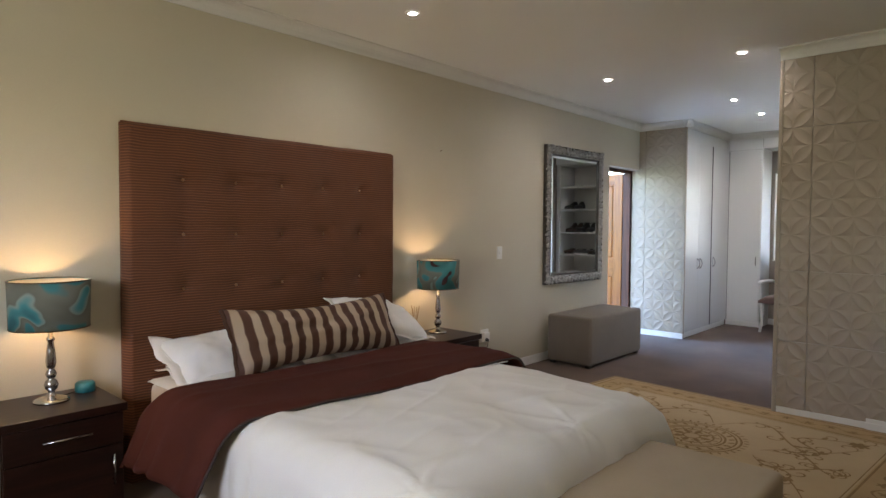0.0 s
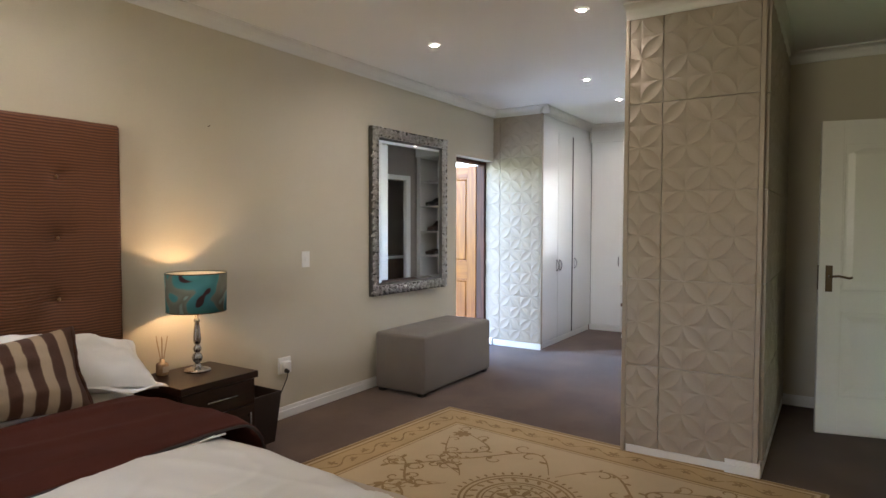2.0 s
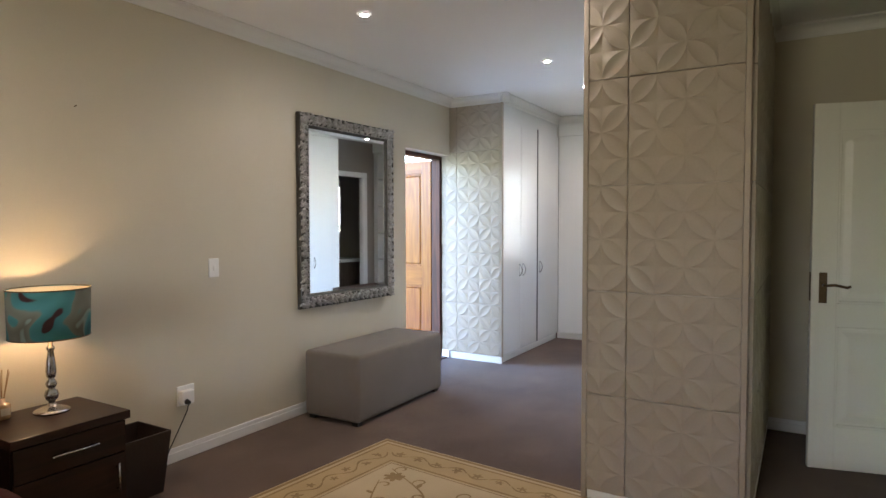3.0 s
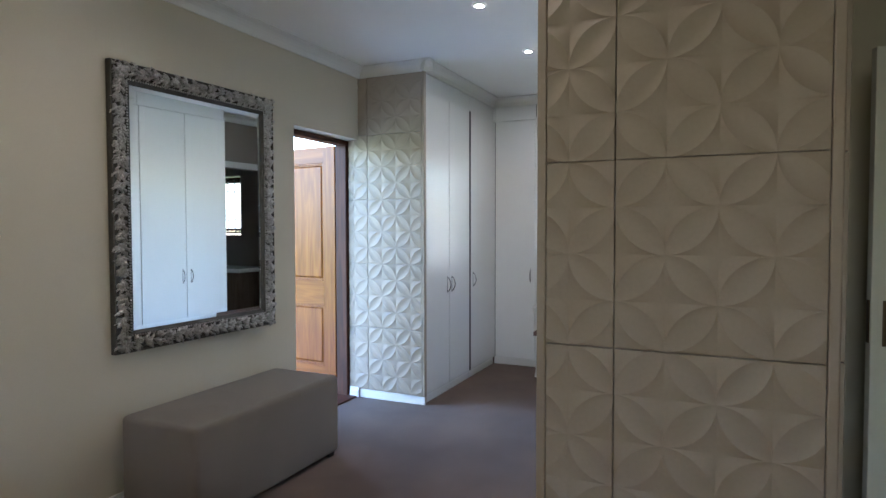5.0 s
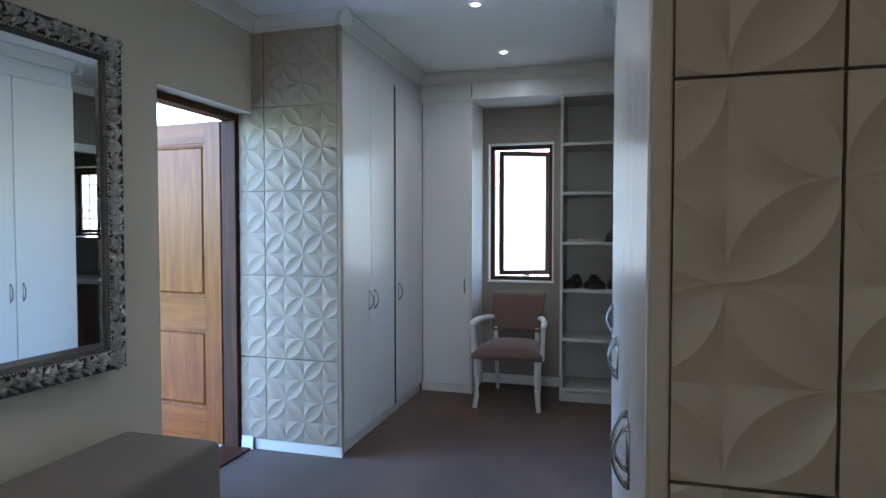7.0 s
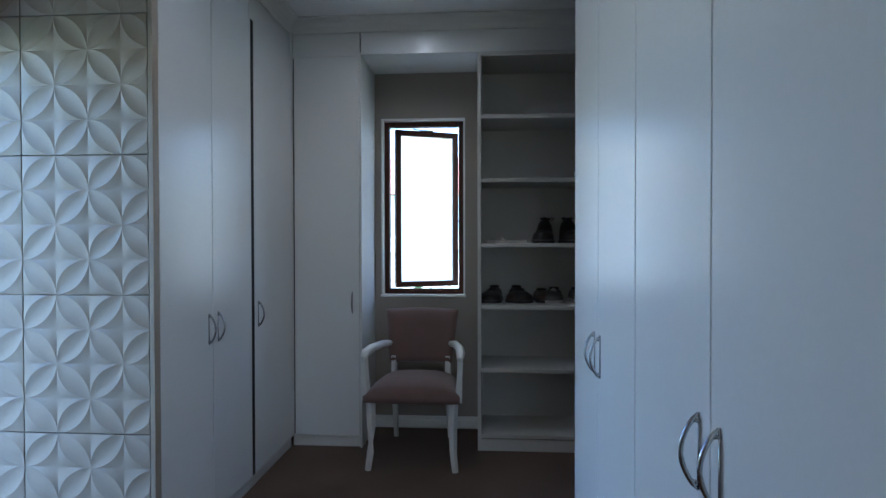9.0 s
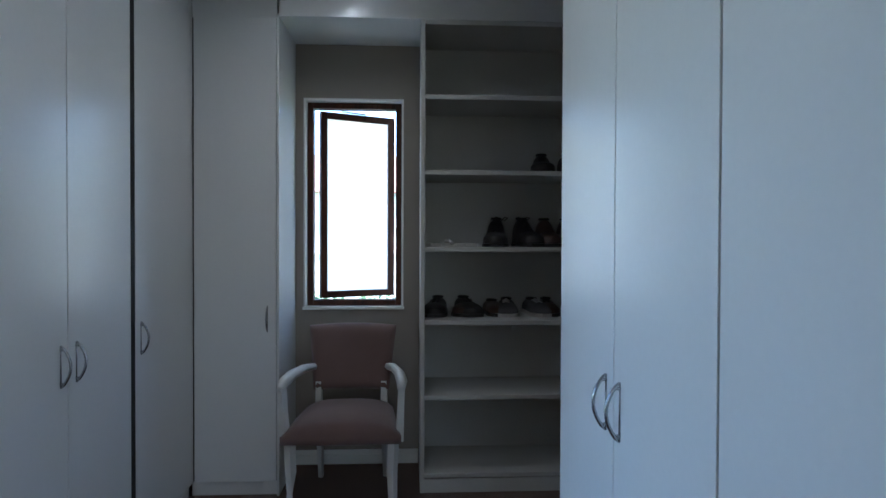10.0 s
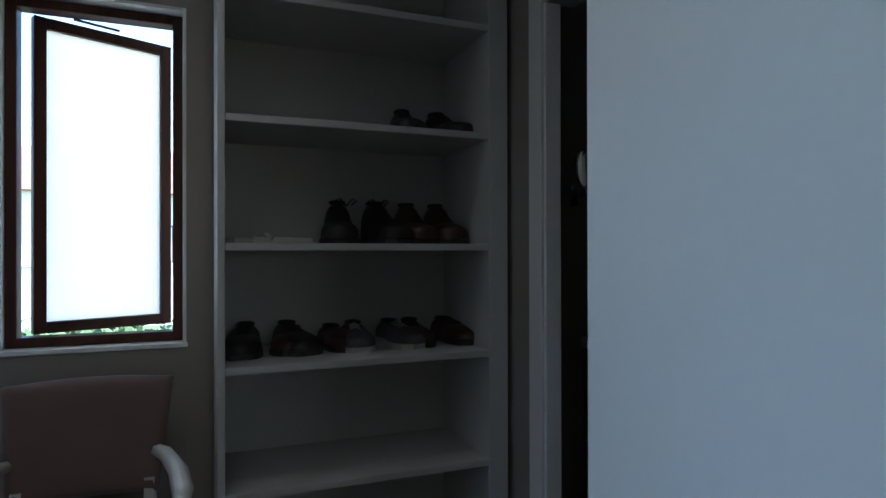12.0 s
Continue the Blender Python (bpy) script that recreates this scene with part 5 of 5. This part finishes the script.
# ---- rug ----
def rug():
    L, D = 2.42, 2.06            # along the pier side, and towards the bed
    t = thing("area_rug", pose(4.415, 1.975, 0, 0, 0, -5.5), "sand wool rug with scrolling vines and a round medallion", "rug")
    hx, hy = D / 2, L / 2
    part("field", box((-hx, -hy, 0), (hx, hy, 0.008), 0.003), RUG_FIELD, t)

    def frame_band(inset, width, z, mat, name):
        a, b = hx - inset, hy - inset
        c, d = a - width, b - width
        part(name, boxes([((-a, -b, 0.006), (a, -d, z)), ((-a, d, 0.006), (a, b, z)), ((-a, -d, 0.006), (-c, d, z)), ((c, -d, 0.006), (a, d, z))]), mat, t)

    frame_band(0.012, 0.022, 0.0088, SCROLL, "edge_line")
    frame_band(0.05, 0.225, 0.0086, RUG_BORDER, "border")
    frame_band(0.058, 0.012, 0.0092, SCROLL, "border_line")
    frame_band(0.255, 0.012, 0.0092, SCROLL, "border_line")
    frame_band(0.285, 0.006, 0.0090, SCROLL, "border_line")

    count = [0]

    def ribbon(bm, pts, w, z):
        count[0] += 1
        z += 0.000015 * (count[0] % 60)
        vs = []
        n = len(pts)
        for i, (x, y) in enumerate(pts):
            ax, ay = pts[max(0, i - 1)]
            bx, by = pts[min(n - 1, i + 1)]
            l = math.hypot(bx - ax, by - ay) or 1
            nx, ny = -(by - ay) / l, (bx - ax) / l
            k = w * (0.35 + 0.65 * math.sin(math.pi * (i + 0.5) / n))
            vs.append((bm.verts.new((x + nx * k, y + ny * k, z)), bm.verts.new((x - nx * k, y - ny * k, z))))
        for a, b in zip(vs, vs[1:]):
            bm.faces.new((a[0], a[1], b[1], b[0]))

    def curl(bm, x, y, ang, size, turn, w, z):
        pts = []
        for i in range(26):
            s = i / 25
            r = size * (1 - 0.82 * s)
            a = ang + turn * s * 5.2
            pts.append((x + math.cos(ang + turn * 1.57) * size + r * math.cos(a - turn * 1.57), y + math.sin(ang + turn * 1.57) * size + r * math.sin(a - turn * 1.57)))
        ribbon(bm, pts, w, z)

    def leafy(bm, x, y, ang, size, z):
        pts = [(x + math.cos(ang) * size * s, y + math.sin(ang) * size * s) for s in (0, 0.25, 0.5, 0.75, 1)]
        ribbon(bm, pts, size * 0.26, z)

    vines = bmesh.new()
    rnd = random.Random(7)
    # four mirrored sprays in the field
    for sx in (-1, 1):
        for sy in (-1, 1):
            def m(p):
                return [(sx * a, sy * b) for a, b in p]
            stems = [[(0.08 + 0.60 * s, 0.42 + 0.16 * math.sin(s * 7.0) + 0.34 * s) for s in [k / 30 for k in range(31)]],
                     [(0.36 + 0.20 * math.sin(s * 6.5) + 0.12 * s, 0.02 + 0.80 * s) for s in [k / 30 for k in range(31)]],
                     [(0.06 + 0.12 * math.sin(s * 5.0), 0.40 + 0.46 * s) for s in [k / 30 for k in range(31)]]]
            for st in stems:
                ribbon(vines, m(st), 0.0070, 0.0089)
                for k in range(3, 30, 3):
                    x, y = st[k]
                    side_ = 1 if (k // 3) % 2 else -1
                    ang = math.atan2(st[k][1] - st[k - 1][1], st[k][0] - st[k - 1][0]) + side_ * 0.9
                    ang = math.atan2(sy * math.sin(ang), sx * math.cos(ang))
                    leafy(vines, sx * x, sy * y, ang, rnd.uniform(0.030, 0.058), 0.0090)
                for k in (6, 10, 15, 20, 25, 29):
                    x, y = st[k]
                    ang = math.atan2(st[k][1] - st[k - 1][1], st[k][0] - st[k - 1][0])
                    ang = math.atan2(sy * math.sin(ang), sx * math.cos(ang))
                    curl(vines, sx * x, sy * y, ang, rnd.uniform(0.035, 0.07), sx * sy * (1 if k in (6, 15, 20) else -1), 0.0058, 0.0091)
            for k in range(7):
                a = k * 0.9
                leafy(vines, sx * 0.60, sy * 0.78, a, 0.06, 0.0092)
    part("vine_pattern", vines, SCROLL, t, "olive-brown woven vines")
    # border scroll
    bs = bmesh.new()
    off = 0.163
    for sgn in (-1, 1):
        for axis in (0, 1):
            length = (L if axis else D) - 0.36
            n = int(length / 0.13)
            for k in range(n):
                s = -length / 2 + (k + 0.5) / n * length
                e = sgn * ((hx if axis else hy) - off)
                up = 1 if k % 2 else -1
                pts = [(s + 0.065 * (q / 12 * 2 - 1), e + up * 0.035 * math.sin(math.pi * q / 12)) for q in range(13)]
                if axis:
                    pts = [(b, a) for a, b in pts]
                ribbon(bs, pts, 0.007, 0.0094)
                cx, cy = (e, s) if axis else (s, e)
                for q in range(5):
                    leafy(bs, cx, cy + (0 if axis else -up * 0.02), q * 1.26 + k, rnd.uniform(0.022, 0.04), 0.0095)
    part("border_pattern", bs, SCROLL, t, "olive-brown woven border scroll")
    # medallion
    md = bmesh.new()
    def ring(r0, r1, z):
        prev = None
        first = None
        for k in range(48):
            a = 2 * math.pi * k / 48
            v = (md.verts.new((r0 * math.cos(a), r0 * math.sin(a), z)), md.verts.new((r1 * math.cos(a), r1 * math.sin(a), z)))
            if prev:
                md.faces.new((prev[0], prev[1], v[1], v[0]))
            else:
                first = v
            prev = v
        md.faces.new((prev[0], prev[1], first[1], first[0]))
    for r0, r1 in ((0.285, 0.299), (0.258, 0.270), (0.192, 0.206), (0.172, 0.181), (0.125, 0.137), (0.045, 0.058)):
        ring(r0, r1, 0.0090)
    for k in range(22):
        a = 2 * math.pi * k / 22
        leafy(md, 0.218 * math.cos(a), 0.218 * math.sin(a), a + 0.5, 0.042, 0.0091)
    for k in range(8):
        a = 2 * math.pi * k / 8
        leafy(md, 0.055 * math.cos(a), 0.055 * math.sin(a), a, 0.065, 0.0091)
        leafy(md, 0.12 * math.cos(a + 0.39), 0.12 * math.sin(a + 0.39), a + 1.5, 0.035, 0.0091)
    for k in range(16):
        a = 2 * math.pi * k / 16
        leafy(md, 0.138 * math.cos(a), 0.138 * math.sin(a), a + 0.3, 0.028, 0.0092)
        curl(md, 0.08 * math.cos(a), 0.08 * math.sin(a), a, 0.018, 1 if k % 2 else -1, 0.005, 0.0092)
    for k in range(40):
        a = 2 * math.pi * k / 40
        leafy(md, 0.305 * math.cos(a), 0.305 * math.sin(a), a, 0.03, 0.0091)
    part("medallion", md, SCROLL, t, "round woven medallion")


rug()

# ---- outside ----
structure("ground", box((-80, -80, -0.40), (90, 90, -0.125)), GRASS, "dry lawn round the house", "ground")
# unseen slab, added and kept pale to bounce daylight through the garden door
structure("bounce_slab", box((4.5, N + T, -0.125), (12.0, N + 4.5, -0.02)), PALE_CONCRETE, "pale concrete slab added outside the door to bounce daylight in", "paving")


def neighbour(place, w, d, h, label):
    t = thing("house", place, label, "house")
    part("wall", box((0, 0, -0.13), (d, w, h)), PLASTER, t, "sandy plastered wall")
    rf = bmesh.new()
    a = [rf.verts.new(p) for p in ((-0.4, -0.4, h), (d + 0.4, -0.4, h), (d + 0.4, w + 0.4, h), (-0.4, w + 0.4, h))]
    r0, r1 = rf.verts.new((d / 2, 1.5, h + 1.8)), rf.verts.new((d / 2, w - 1.5, h + 1.8))
    rf.faces.new((a[0], a[1], r0))
    rf.faces.new((a[2], a[3], r1))
    rf.faces.new((a[1], a[2], r1, r0))
    rf.faces.new((a[3], a[0], r0, r1))
    rf.faces.new(a)
    part("roof", rf, ROOF, t, "clay tiled roof")
    for k in range(3):
        y = 1.2 + k * (w - 2.6) / 2
        wn_ = part("window", box((-0.03, y, 0.9), (0.02, y + 1.1, 2.0)), TEAK_DARK, t)
        part("pane", box((-0.035, y + 0.06, 0.96), (-0.031, y + 1.04, 1.94)), CERAMIC, wn_)


neighbour(pose(27, -4, 0), 14, 8, 2.9, "sandy plastered neighbouring house with a clay roof")
gw = thing("garden_wall", pose(20, -12, -0.13), "low sandy garden wall with a coping", "wall")
part("wall", box((0, 0, 0), (0.2, 32, 1.1)), PLASTER, gw)
part("coping", box((-0.04, -0.02, 1.1), (0.24, 32.02, 1.16), 0.01), PALE_CONCRETE, gw)


def hedge(place, length):
    t = thing("hedge", place, "clipped dark green hedge outside the window", "hedge", kind="stuff")
    bm = bmesh.new()
    rnd = random.Random(3)
    for k in range(2600):
        c = Vector((rnd.uniform(0, 0.7), rnd.uniform(0, length), rnd.uniform(0.0, 0.75) + 0.08 * math.sin(k)))
        a, b = Vector((rnd.gauss(0, 1), rnd.gauss(0, 1), rnd.gauss(0, 1))).normalized(), Vector((rnd.gauss(0, 1), rnd.gauss(0, 1), rnd.gauss(0, 1))).normalized()
        s = rnd.uniform(0.04, 0.07)
        v = [bm.verts.new(c + q) for q in (a * s, b * s * 0.5, -a * s, -b * s * 0.5)]
        bm.faces.new(v)
    part("leaves", bm, LEAF, t)


hedge(pose(13.2, 1.6, -0.13), 3.2)

# ---- relief tiles on pier, passage wall and cupboard end (last) ----
tile_field(pier, (PX + 0.004, PY1 - 0.026, 0), -90, PY1 - 0.026 - PY0 - 0.004, H - 0.085, 0.052, 0.191, 0.488)
tile_field(side, (PX + 0.03, PY0 - 0.018, 0), 0, 7.03 - PX - 0.03, H - 0.085, 0.082, 0.512, 0.458)
tile_field(end, (CX - 0.006, N + 0.095, 0), -90, N + 0.095 - CY - 0.018, H - 0.085, 0.068, 0.179, 0.512)
